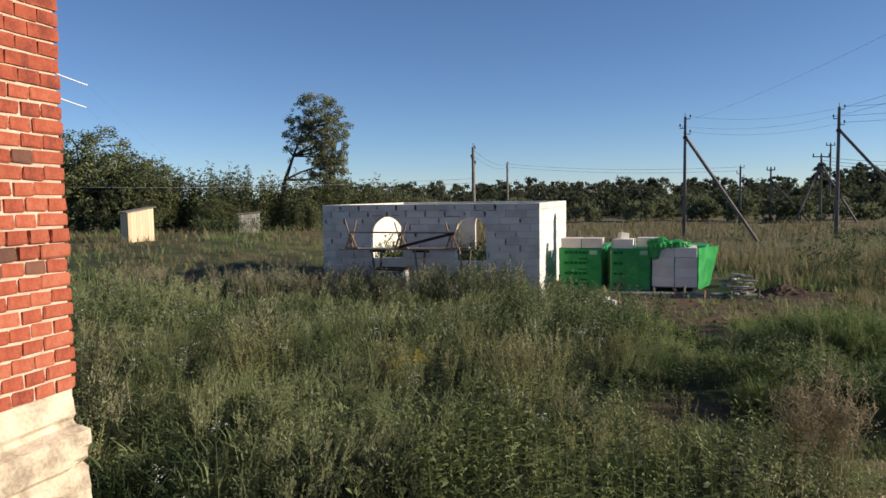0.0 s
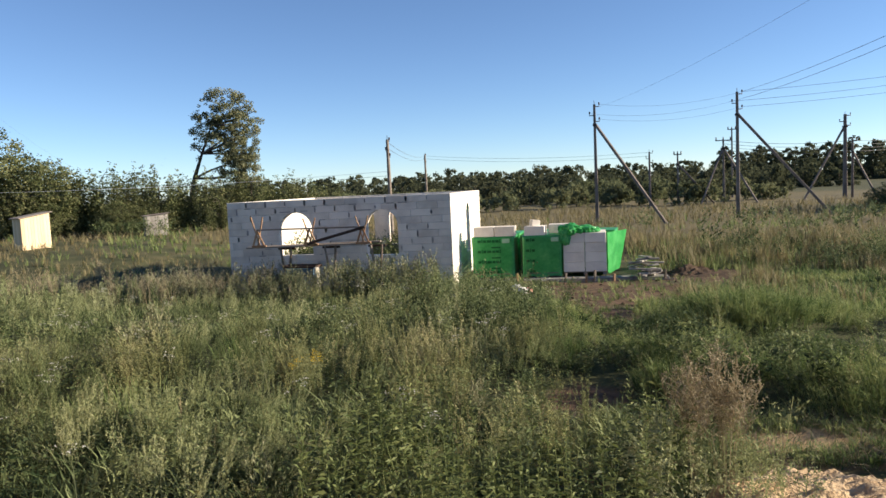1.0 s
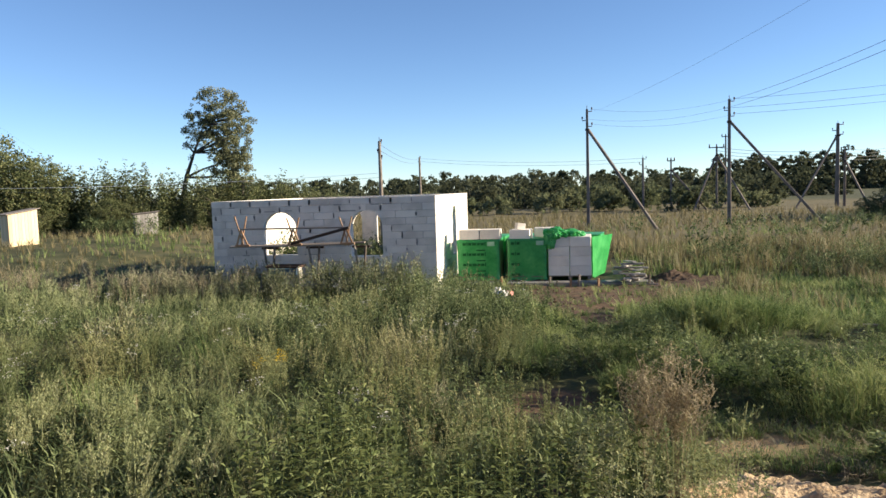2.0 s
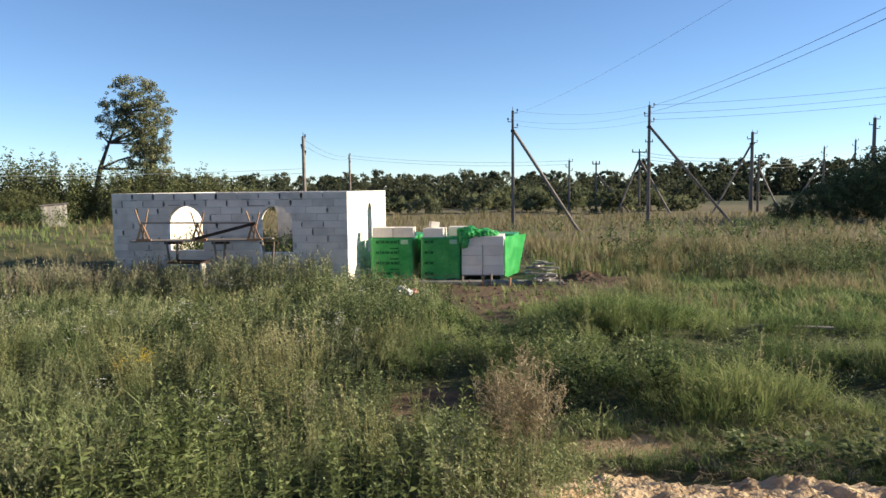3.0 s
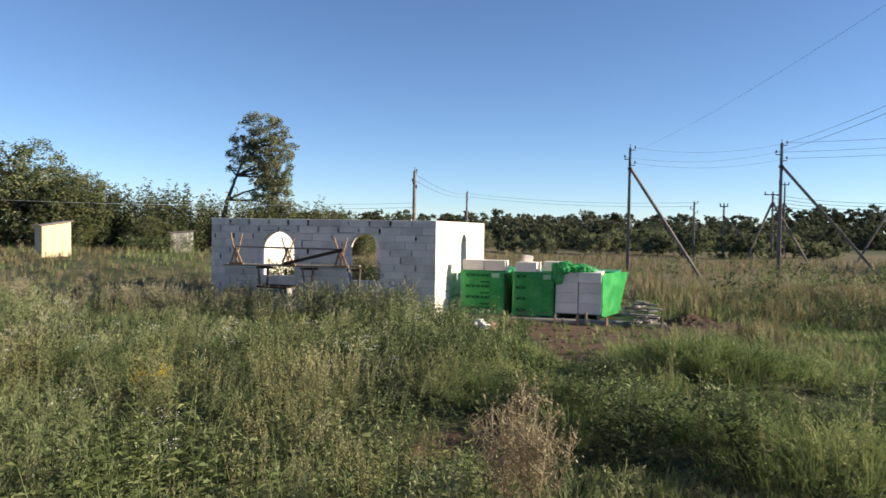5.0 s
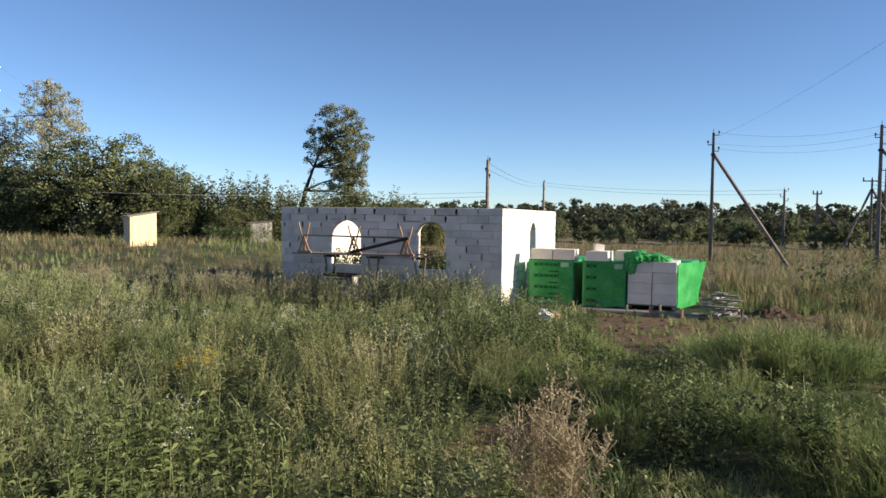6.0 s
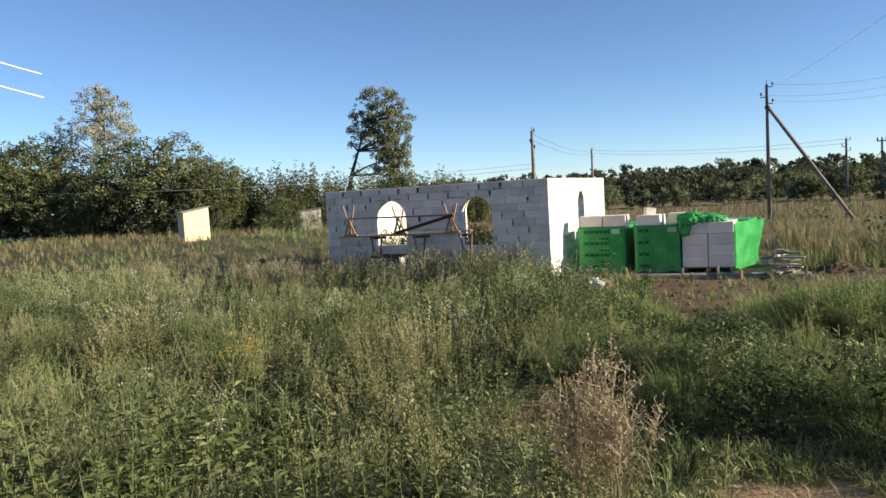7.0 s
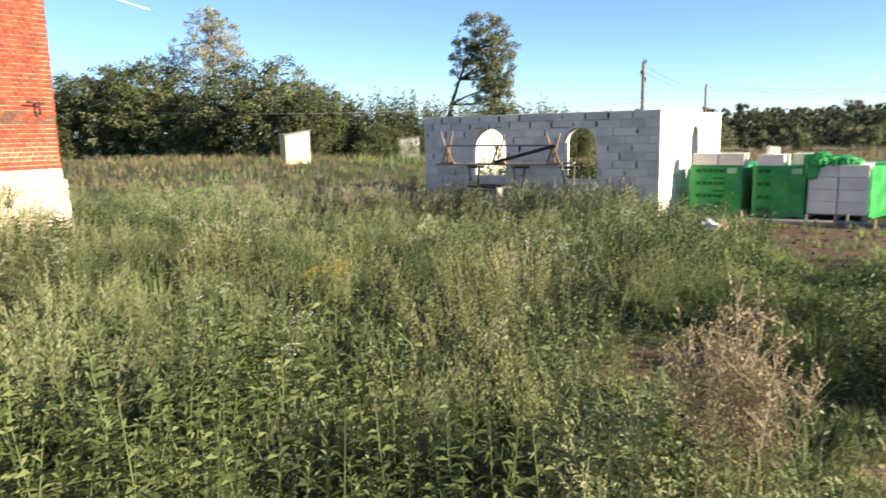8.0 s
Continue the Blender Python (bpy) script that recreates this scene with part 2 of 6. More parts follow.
def beam(a, b, w, h, bev=0.004, bm=None):
    """A squared timber from a to b."""
    a, b = Vector(a), Vector(b)
    d = b - a
    q = d.to_track_quat("X", "Z").to_matrix().to_4x4()
    t = box(0, -w / 2, -h / 2, d.length, w / 2, h / 2, bev)
    t.transform(Matrix.Translation(a) @ q)
    if bm is None:
        return t
    me = finish(t, "tmp")
    bm.from_mesh(me)
    bpy.data.meshes.remove(me)
    return bm


def rod(a, b, r0, r1=None, n=8, bm=None):
    """A round, tapered bar from a to b."""
    bm = bm or bmesh.new()
    a, b = Vector(a), Vector(b)
    r1 = r0 if r1 is None else r1
    q = (b - a).to_track_quat("Z", "X").to_matrix()
    rings = []
    for c, r in ((a, r0), (b, r1)):
        rings.append([bm.verts.new(c + q @ Vector((r * math.cos(2 * math.pi * i / n), r * math.sin(2 * math.pi * i / n), 0))) for i in range(n)])
    for i in range(n):
        f = bm.faces.new((rings[0][i], rings[0][(i + 1) % n], rings[1][(i + 1) % n], rings[1][i]))
        f.smooth = True
    bm.faces.new(rings[0][::-1])
    bm.faces.new(rings[1])
    return bm


def mesh_np(name, V, Q, material):
    """A mesh of quads from arrays."""
    V, Q = np.asarray(V, dtype=np.float32), np.asarray(Q, dtype=np.int32)
    me = bpy.data.meshes.new(name)
    me.vertices.add(len(V))
    me.vertices.foreach_set("co", V.ravel())
    me.loops.add(Q.size)
    me.loops.foreach_set("vertex_index", Q.ravel())
    me.polygons.add(len(Q))
    me.polygons.foreach_set("loop_start", np.arange(0, Q.size, 4, dtype=np.int32))
    me.update(calc_edges=True)
    me.materials.append(material)
    return me


RNG = np.random.default_rng(7)


def fbm(x, y, s, seed=0.0):
    return noise.fractal(Vector((x * s + seed, y * s - seed, seed)), 0.8, 2.1, 4)


def sstep(a, b, v):
    t = np.clip((v - a) / (b - a), 0, 1)
    return t * t * (3 - 2 * t)


# overgrown heaps of dug soil beyond the sand: middle, half widths, height with their grass
MOUNDS = ((6.45, -11.85, 1.05, 0.75, 0.84), (5.8, -11.3, 0.6, 0.6, 0.74), (4.75, -10.3, 0.85, 0.65, 0.66), (3.9, -9.7, 0.6, 0.7, 0.55), (6.1, -7.3, 1.5, 0.85, 1.05), (5.3, -6.5, 0.6, 0.6, 0.85),
          (7.65, -9.75, 0.9, 0.55, 0.66), (9.0, -10.3, 1.1, 0.6, 0.72), (8.35, -7.4, 1.1, 0.6, 0.46), (10.4, -6.9, 1.2, 0.6, 0.46), (8.7, -12.3, 0.7, 0.5, 0.46), (7.6, -12.1, 0.45, 0.35, 0.34),
          (6.3, -9.3, 0.7, 0.5, 0.5), (7.3, -6.2, 0.9, 0.6, 0.5), (10.6, -9.0, 0.8, 0.6, 0.62), (5.2, -8.6, 0.6, 0.5, 0.5), (6.3, -4.9, 0.9, 0.6, 0.5), (8.2, -4.6, 1.0, 0.6, 0.4), (3.3, -8.2, 0.7, 0.8, 0.62), (2.9, -9.9, 0.5, 0.7, 0.6), (4.3, -7.4, 0.6, 0.6, 0.5), (3.0, -5.6, 0.6, 0.5, 0.5), (4.2, -11.3, 0.45, 0.5, 0.55))


def ground_z(x, y):
    """Height of the ground: nearly level field, rising to the heap and the brick house."""
    x, y = np.asarray(x, dtype=float), np.asarray(y, dtype=float)
    z = 0.06 - 0.34 * sstep(-12, 0, y) - 0.25 * sstep(4, 45, y)
    z = z + 0.135 * np.maximum(0, -13.7 - y) * sstep(0.5, 2.5, x) * (1 - 0.75 * sstep(-24, -34, y))
    z = z + 0.06 * sstep(2.5, -1, x) * sstep(-8, -14, y) + 0.42 * sstep(-3, -7.5, x) * sstep(-6, -10, y)
    z = z + 0.70 * sstep(-9, -19, x) * sstep(-4, 10, y) * sstep(75, 50, y)
    z = z + 0.05 * np.sin(x * 0.9 + 1.3) * np.sin(y * 0.8) + 0.03 * np.sin(x * 2.3) * np.cos(y * 1.9 + 0.7)
    for mx, my, rx, ry, h in MOUNDS:
        d = ((x - mx) / (1.15 * rx)) ** 2 + ((y - my) / (1.15 * ry)) ** 2
        z = z + 0.20 * h * np.clip(1 - d, 0, 1) ** 1.3
    return z + 1.2 * sstep(60, 400, y)


# ---- ground ----
def axis_lines(lo, hi, step, far):
    inner = list(np.arange(lo, hi + 1e-6, step))
    out, d, v = [], step, hi
    while v < far:
        d *= 1.35
        v += d
        out.append(v)
    left, d, v = [], step, lo
    while v > -far:
        d *= 1.35
        v -= d
        left.append(v)
    return np.array(left[::-1] + inner + out)


def build_ground():
    xs, ys = axis_lines(-14, 14, 0.25, 2500), axis_lines(-24, 14, 0.25, 2500)
    X, Y = np.meshgrid(xs, ys)
    Z = ground_z(X, Y)
    near = (np.abs(X) < 16) & (np.abs(Y + 5) < 20)
    lump = np.array([fbm(a, b, 0.9, 3.1) if k else 0.0 for a, b, k in zip(X.ravel(), Y.ravel(), near.ravel())]).reshape(X.shape)
    Z = Z + 0.035 * lump
    ny, nx = X.shape
    i = (np.arange(ny - 1)[:, None] * nx + np.arange(nx - 1)[None]).ravel()
    me = mesh_np("ground", np.stack([X, Y, Z], -1).reshape(-1, 3), np.stack([i, i + 1, i + nx + 1, i + nx], -1), M_GROUND)
    me.polygons.foreach_set("use_smooth", np.ones(len(i), dtype=bool))
    tagged(new("ground", me), "rough weedy field with bare soil patches and dry meadow", "ground", kind="structure")


build_ground()


def build_sand():
    xs, ys = np.arange(3.0, 9.6, 0.05), np.arange(-22.5, -12.9, 0.05)
    X, Y = np.meshgrid(xs, ys)
    edge = -13.40 + 0.25 * np.sin(X * 1.7) + 0.12 * np.sin(X * 4.1 + 1)
    left = 3.5 + 0.5 * np.clip(Y + 15, -1, 1.4) + 0.12 * np.sin(Y * 4.1)
    cover = sstep(0.0, 0.7, edge - Y) * sstep(0.0, 0.6, X - left) * sstep(9.5, 8.6, X + 0.3 * np.sin(Y * 1.3)) * sstep(-22.4, -21.4, Y + 0.25 * np.sin(X * 2.1))
    lump = np.array([0.4 * fbm(a, b, 1.3, 9.0) + 0.7 * abs(fbm(a, b, 3.2, 4.0)) + 0.6 * abs(fbm(a, b, 6.5, 2.0)) + 0.3 * fbm(a, b, 10.0, 6.0) for a, b in zip(X.ravel(), Y.ravel())]).reshape(X.shape)
    Z = ground_z(X, Y) - 0.14 + 0.23 * cover + 0.095 * lump * np.sqrt(cover)
    ny, nx = X.shape
    i = (np.arange(ny - 1)[:, None] * nx + np.arange(nx - 1)[None]).ravel()
    me = mesh_np("sand_heap", np.stack([X, Y, Z], -1).reshape(-1, 3), np.stack([i, i + 1, i + nx + 1, i + nx], -1), M_SAND)
    tagged(new("sand_heap", me), "trodden heap of yellow building sand with footprints", "sand", kind="stuff")


build_sand()


# ---- the unfinished block house ----
HX0, HY1, HTOP, BASE, THICK, COURSE, BLOCK = -6.68, 7.17, 2.4, -0.4, 0.3, 0.2, 0.6


def arch_width(z, r, spring, sill):
    if z < sill:
        return 0.0
    if z <= spring:
        return r
    return math.sqrt(max(0.0, r * r - (z - spring) ** 2))


def cut_block(u0, u1, z0, z1, arches, depth):
    """The pieces of a block that the arched openings leave, as one mesh: u along the wall, z up, y into it."""
    hit = [a for a in arches if a[0] - a[1] < u1 and a[0] + a[1] > u0 and z1 > a[3] + 1e-4 and z0 < a[2] + a[1]]
    bm = bmesh.new()

    def prism(left, right, zs):
        pts = [(l, z) for l, z in zip(left, zs)][::-1] + [(r, z) for r, z in zip(right, zs)]
        clean = []
        for p in pts:
            if not clean or (abs(p[0] - clean[-1][0]) + abs(p[1] - clean[-1][1])) > 1e-4:
                clean.append(p)
        if len(clean) < 3:
            return
        f = [bm.verts.new((u, 0, z)) for u, z in clean]
        b = [bm.verts.new((u, depth, z)) for u, z in clean]
        bm.faces.new(f)
        bm.faces.new(b[::-1])
        for k in range(len(f)):
            bm.faces.new((f[k - 1], b[k - 1], b[k], f[k]))

    if not hit:
        return box(u0, 0, z0, u1, depth, z1, 0.006)
    c, r, spring, sill = hit[0]
    zs = sorted(set([z0, z1] + [z for z in np.linspace(z0, z1, 18)] + [min(max(sill, z0), z1), min(max(sill - 1e-3, z0), z1), min(max(spring + r, z0), z1)]))
    for side in (-1, 1):
        run = []
        for z in zs:
            b = c + side * arch_width(z, r, spring, sill)
            lo, hi = (u0, min(u1, b, c)) if side < 0 else (max(u0, b, c), u1)
            if hi - lo > 0.003:
                run.append((lo, hi, z))
        if len(run) > 1 and max(q[1] - q[0] for q in run) > 0.01:
            prism([q[0] for q in run], [q[1] for q in run], [q[2] for q in run])
    bmesh.ops.recalc_face_normals(bm, faces=bm.faces)
    return bm if bm.verts else None


def cut_pieces(u0, u1, z0, z1, arches, depth):
    """As cut_block, but a block that an opening cuts in two gives two meshes."""
    mids = [a[0] for a in arches if u0 + 0.01 < a[0] < u1 - 0.01 and z1 > a[3] + 1e-4 and z0 < a[2] + a[1]]
    cuts = [u0] + mids + [u1]
    made = [cut_block(a, b, z0, z1, arches, depth) for a, b in zip(cuts, cuts[1:])]
    return [m for m in made if m is not None]


def block_wall(house, name, length, arches, place, single, seed):
    """A wall of thin-jointed blocks with its adhesive core; single: each block its own object."""
    rnd = random.Random(seed)
    core = bmesh.new()
    gap = 0.004
    rest = bmesh.new()
    blocks = []
    rows = round((HTOP - BASE) / COURSE)
    for k in range(rows):
        z0 = HTOP - (k + 1) * COURSE
        off = (0.0, 0.3, 0.12, 0.42)[k % 4]
        cuts = [0.0] + [v for v in np.arange(off if off else BLOCK, length, BLOCK) if v < length - 0.08] + [length]
        for a, b in zip(cuts, cuts[1:]):
            for bm in cut_pieces(a + gap, b - gap, z0 + 0.003, z0 + COURSE - 0.003, arches, THICK):
                bmesh.ops.translate(bm, verts=bm.verts, vec=(0, rnd.uniform(-0.004, 0.004), 0))
                if single and k < 12:
                    blocks.append(finish(bm, "block"))
                else:
                    me = finish(bm, "tmp")
                    rest.from_mesh(me)
                    bpy.data.meshes.remove(me)
        for a, b in zip(cuts, cuts[1:]):
            bm = cut_block(max(a, 0.012), min(b, length - 0.012), z0, z0 + COURSE - (0.006 if k == 0 else 0), [(c, r + 0.008, s, l - 0.008) for c, r, s, l in arches], THICK - 0.02)
            if bm is None:
                continue
            bmesh.ops.translate(bm, verts=bm.verts, vec=(0, 0.01, 0))
            me = finish(bm, "tmp")
            core.from_mesh(me)
            bpy.data.meshes.remove(me)
    wall = part(name, core, M_JOINT, house, "grey adhesive joints between white blocks")
    wall.matrix_basis = place
    for me in blocks:
        part("block", me, M_AAC, wall)
    tagged(part("blockwork", rest, M_AAC, wall), kind="stuff")
    return wall


def build_house():
    h = group_of("unfinished_house", "roofless white aerated block house shell with arched openings", "building")
    L = -HX0
    # centre, half width, springing, sill along each wall
    front = [(2.08, 0.505, 1.53, 0.79), (4.665, 0.465, 1.56, 0.72)]
    w = block_wall(h, "front_wall", L, front, pose(HX0, 0, 0), True, 1)
    block_wall(h, "side_wall", HY1 - THICK, [(3.6 - THICK, 0.42, 1.60, 0.45)], pose(0, THICK, 0, 0, 0, 90), True, 2)
    block_wall(h, "rear_wall", L - 2 * THICK, [(2.6, 0.6, 1.5, 0.5), (4.3, 0.55, 1.5, -0.3)], pose(-THICK, HY1, 0, 0, 0, 180), False, 3)
    block_wall(h, "far_side_wall", HY1 - THICK, [], pose(HX0, HY1, 0, 0, 0, -90), False, 4)
    rnd = random.Random(5)
    for i in range(110):
        k = min(rnd.randrange(0, 10), rnd.randrange(0, 10))
        x = HX0 + rnd.uniform(0.3, L - 0.5)
        off = (0.0, 0.3, 0.12, 0.42)[k % 4]
        x = HX0 + off + BLOCK * round((x - HX0 - off) / BLOCK)
        z = HTOP - (k + 0.5) * COURSE
        u = x - HX0
        if any(abs(u - c) < r + 0.08 and z < s + r for c, r, s, l in front) or not 0.1 < u < L - 0.1:
            continue
        bm = bmesh.new()
        n, ww, hh = 9, rnd.choice((0.014, 0.022, 0.032)), rnd.uniform(0.04, 0.10)
        ring = []
        for j in range(n):
            a = 2 * math.pi * j / n
            q = rnd.uniform(0.75, 1.1)
            ring.append((x + ww * q * math.copysign(abs(math.cos(a)) ** 0.6, math.cos(a)), z + hh * q * math.copysign(abs(math.sin(a)) ** 0.6, math.sin(a))))
        f = [bm.verts.new((a, -0.009, b)) for a, b in ring]
        g = [bm.verts.new((a, 0.004, b)) for a, b in ring]
        bm.faces.new(f)
        for j in range(n):
            bm.faces.new((f[j - 1], g[j - 1], g[j], f[j]))
        bmesh.ops.recalc_face_normals(bm, faces=bm.faces)
        part("mortar_smear", bm, M_MORTAR, h, "grey adhesive smear on a joint")
    for i in range(26):
        x, k, w = HX0 + rnd.uniform(0.5, L - 0.8), rnd.randrange(1, 9), rnd.uniform(0.06, 0.24)
        z, u = HTOP - k * COURSE, x - HX0
        if any(abs(u - c) < r + 0.2 and z < q + r + 0.1 for c, r, q, l in front):
            continue
        part("mortar_smear", box(x, -0.008, z - rnd.uniform(0.008, 0.022), x + w, 0.004, z + rnd.uniform(0.004, 0.012), 0.003), M_MORTAR, h, "grey adhesive smear on a joint")
    # slots above the arches: their dark recess drawn as flat grey strips
    for x0, x1, z in ((-5.05, -4.72, 2.06), (-4.42, -4.2, 2.07), (-2.75, -2.3, 2.03), (-2.95, -2.72, 2.205), (-1.5, -1.25, 2.2)):
        part("mortar_smear", box(x0, -0.009, z - 0.012, x1, 0.004, z + 0.014), M_MORTAR, h, "raised grey strip standing for a shaded slot above an arch")
    part("foundation", box(HX0 - 0.1, -0.1, -0.75, 0.1, HY1 + 0.1, BASE + 0.0, 0.01), M_FOUND, h, "poured concrete foundation strip")


build_house()


# ---- brick house ----
def brick_mesh(w, d, h, rnd, bev=0.006):
    bm = box(0, 0, 0, d, w, h, bev)
    for v in bm.verts:
        v.co += Vector((rnd.uniform(-1, 1), rnd.uniform(-1, 1), rnd.uniform(-1, 1))) * 0.004
    me = finish(bm, "brick")
    me.materials.append(M_BRICK)
    return me


def brick_face(wall, x, y_corner, z0, z1, run, limit, seed):
    """Courses of bricks on a face that looks to +x, from its corner at y_corner towards -y."""
    rnd = random.Random(seed)
    full, wide = [brick_mesh(0.1195, 0.1, 0.0635, rnd) for _ in range(5)], [brick_mesh(0.1825, 0.1, 0.0635, rnd) for _ in range(4)]
    plain = {0.117: brick_mesh(0.1195, 0.1, 0.0635, rnd, 0), 0.18: brick_mesh(0.1825, 0.1, 0.0635, rnd, 0)}
    rest, dark_rest, made, k, z = bmesh.new(), bmesh.new(), 0, 0, z0
    while z < z1:
        y = y_corner - (rnd.uniform(-0.006, 0.006) if not 2.18 < z < 2.34 else rnd.uniform(-0.012, 0.02))
        first = True
        while y > y_corner - run:
            me = rnd.choice(wide if first and k % 2 else full)
            w = 0.18 if first and k % 2 else 0.117
            first = False
            out = rnd.uniform(-0.003, 0.004) + (0.012 if 2.3 < z < 2.46 else 0.0)
            m = Matrix.Translation((x - 0.1 + out, y - w, z + rnd.uniform(-0.002, 0.002)))
            dark = rnd.random() < (0.5 if 2.2 < z < 2.4 else 0.007)
            if made < limit and z > 1.6:
                if dark:
                    dm = me.copy()
                    dm.materials.clear()
                    dm.materials.append(M_BRICKDARK)
                    me = dm
                b = part("brick", me, None, wall)
                b.matrix_basis = m
                made += 1
            else:
                target = dark_rest if dark else rest
                n0 = len(target.verts)
                target.from_mesh(plain[w])
                target.verts.ensure_lookup_table()
                for v in target.verts[n0:]:
                    v.co = m @ v.co
            y -= w + 0.010
        z += 0.0755
        k += 1
    for bm, mm in ((rest, M_BRICK), (dark_rest, M_BRICKDARK)):
        if bm.verts:
            tagged(part("brickwork", bm, mm, wall), kind="stuff")
        else:
            bm.free()


def plinth(parent, x, y0, y1, z_top, seed, depth=0.6):
    """A battered plinth with peeling plaster along a face that looks to +x, with its end face."""
    bm = bmesh.new()
    ny, nz = 70, 70
    grid = {}
    for i in range(ny + 9):
        for j in range(nz + 1):
            z = z_top - (z_top + 0.1) * j / nz
            drop = z_top - z
            batter = 0.02 + 0.035 * min(1, drop / 0.17) + 0.05 * min(1, max(0, (drop - 0.17) / 0.03)) + 0.03 * min(1, max(0, drop - 0.2) / 0.5) - (0.025 if 0.15 < drop < 0.19 or 0.36 < drop < 0.385 else 0)
            if i <= ny:
                px, py = x + batter, y0 + (y1 - 0.05 + batter * 0.3 - y0) * i / ny
            else:
                px, py = x + batter - depth * (i - ny) / 8, y1 - 0.05 + batter * 0.3
            n = noise.fractal(Vector((py * 5 + seed, z * 5, px * 5)), 0.8, 2.1, 5) * 0.016
            chip = 0.022 * min(1, max(0.0, noise.fractal(Vector((py * 3.1, z * 3.3 + seed, px * 3)), 0.8, 2.0, 3) - 0.14) / 0.05) if z < z_top - 0.16 else 0
            px, py = (px + n - chip, py) if i <= ny else (px, py + n - chip)
            grid[i, j] = bm.verts.new((px, py, z))
    for i in range(ny + 8):
        for j in range(nz):
            bm.faces.new((grid[i, j], grid[i, j + 1], grid[i + 1, j + 1], grid[i + 1, j]))
    top = [grid[i, 0] for i in range(ny + 9)] + [bm.verts.new((x - depth, y1, z_top)), bm.verts.new((x - depth, y0, z_top))]
    bm.faces.new(top)
    bmesh.ops.recalc_face_normals(bm, faces=bm.faces)
    return part("plinth", bm, M_PLASTER, parent, "cream plaster peeling off a flared plinth")


def build_brick_house():
    h = group_of("brick_house", "old red brick house on a cream plastered plinth", "house")
    a = part("near_wall", box(-5.0, -27.0, 0.0, -0.010, -17.205, 6.2), M_LIME, h, "lime mortar joints of red brickwork")
    brick_face(a, 0.0, -17.19, 1.66, 6.2, 1.5, 230, 11)
    plinth(h, -0.02, -22.0, -17.19, 1.66, 2.0)
    b = part("rear_wall", box(-14.0, -27.0, 0.0, -7.610, -10.165, 6.2), M_LIME, h)
    brick_face(b, -7.6, -10.15, 1.49, 6.2, 2.6, 66, 12)
    plinth(h, -7.62, -17.0, -10.1, 1.49, 7.0)
    hook = bmesh.new()
    rod((-7.61, -10.5, 2.56), (-7.45, -10.5, 2.60), 0.012, bm=hook)
    rod((-7.46, -10.7, 2.60), (-7.46, -10.4, 2.58), 0.014, bm=hook)
    rod((-7.46, -10.48, 2.59), (-7.48, -10.48, 2.40), 0.014, bm=hook)
    part("wall_hook", hook, M_STEEL, h, "rusty iron hook in the brick wall")


build_brick_house()


# ---- scaffold and builders' things at the house ----
def build_scaffold():
    s = group_of("trestle_scaffold", "rough timber trestle scaffold with planks before the wall", "scaffold")
    y = -0.75
    zp = 1.12
    part("plank", beam((-5.72, y - 0.12, zp), (-2.2, y - 0.10, zp + 0.02), 0.2, 0.045), M_GREYWOOD, s)
    part("plank", beam((-5.3, y + 0.12, zp + 0.005), (-1.90, y + 0.12, zp + 0.045), 0.18, 0.04), M_GREYWOOD, s)
    for x in (-5.34, -3.82, -2.32):
        for dx in (-0.17, 0.15):
            part("horn", beam((x - dx * 0.3, y - 0.19, zp - 0.02), (x + dx * 1.1, y - 0.20, zp + 0.86 if x < -4 else zp + 0.78), 0.03, 0.035), M_WOOD, s, "orange pine upright")
        part("knee", beam((x - 0.17, y - 0.2, zp + 0.03), (x + 0.0, y - 0.23, zp + 0.5), 0.04, 0.045), M_WOOD, s)
        part("knee", beam((x + 0.17, y - 0.2, zp + 0.03), (x + 0.0, y - 0.23, zp + 0.46), 0.04, 0.045), M_WOOD, s)
        part("foot_board", beam((x - 0.2, y - 0.2, zp + 0.04), (x + 0.22, y - 0.2, zp + 0.04), 0.05, 0.06), M_WOOD, s)
    part("guard_rail", beam((-5.36, y - 0.24, 1.62), (-2.2, y - 0.24, 1.60), 0.03, 0.045), M_GREYWOOD, s)
    part("leaning_beam", beam((-3.88, y - 0.29, 1.19), (-2.22, y - 0.29, 1.60), 0.06, 0.08), M_DARKWOOD, s, "dark beam lying askew")
    for x in (-4.6, -3.3, -1.98):
        for dx in (-0.15, 0.16):
            part("leg", beam((x, y, -0.4), (x + dx, y - 0.1, zp - 0.03), 0.05, 0.05), M_GREYWOOD, s)
        part("crosspiece", beam((x - 0.25, y, zp - 0.06), (x + 0.25, y, zp - 0.06), 0.06, 0.06), M_DARKWOOD, s)


build_scaffold()


def build_tub():
    t = group_of("mortar_trough", "blue-grey mixing trough on a low bench with dark rim", "trough")
    bm = box(-4.45, -1.35, 0.34, -3.62, -0.9, 0.56, 0.03)
    part("trough", bm, M_BLUE, t)
    rim = bmesh.new()
    for a, b in (((-4.5, -1.38, 0.60), (-3.55, -1.38, 0.58)), ((-4.5, -0.88, 0.60), (-3.55, -0.88, 0.58)), ((-4.48, -1.38, 0.60), (-4.48, -0.88, 0.60)), ((-3.58, -1.38, 0.58), (-3.58, -0.88, 0.58))):
        beam(a, b, 0.06, 0.06, bm=rim)
    part("rim", rim, M_DARKWOOD, t, "dark timber rim")
    for x in (-4.4, -3.65):
        for y in (-1.3, -0.95):
            part("leg", box(x - 0.03, y - 0.03, -0.4, x + 0.03, y + 0.03, 0.31, 0.004), M_GREYWOOD, t)


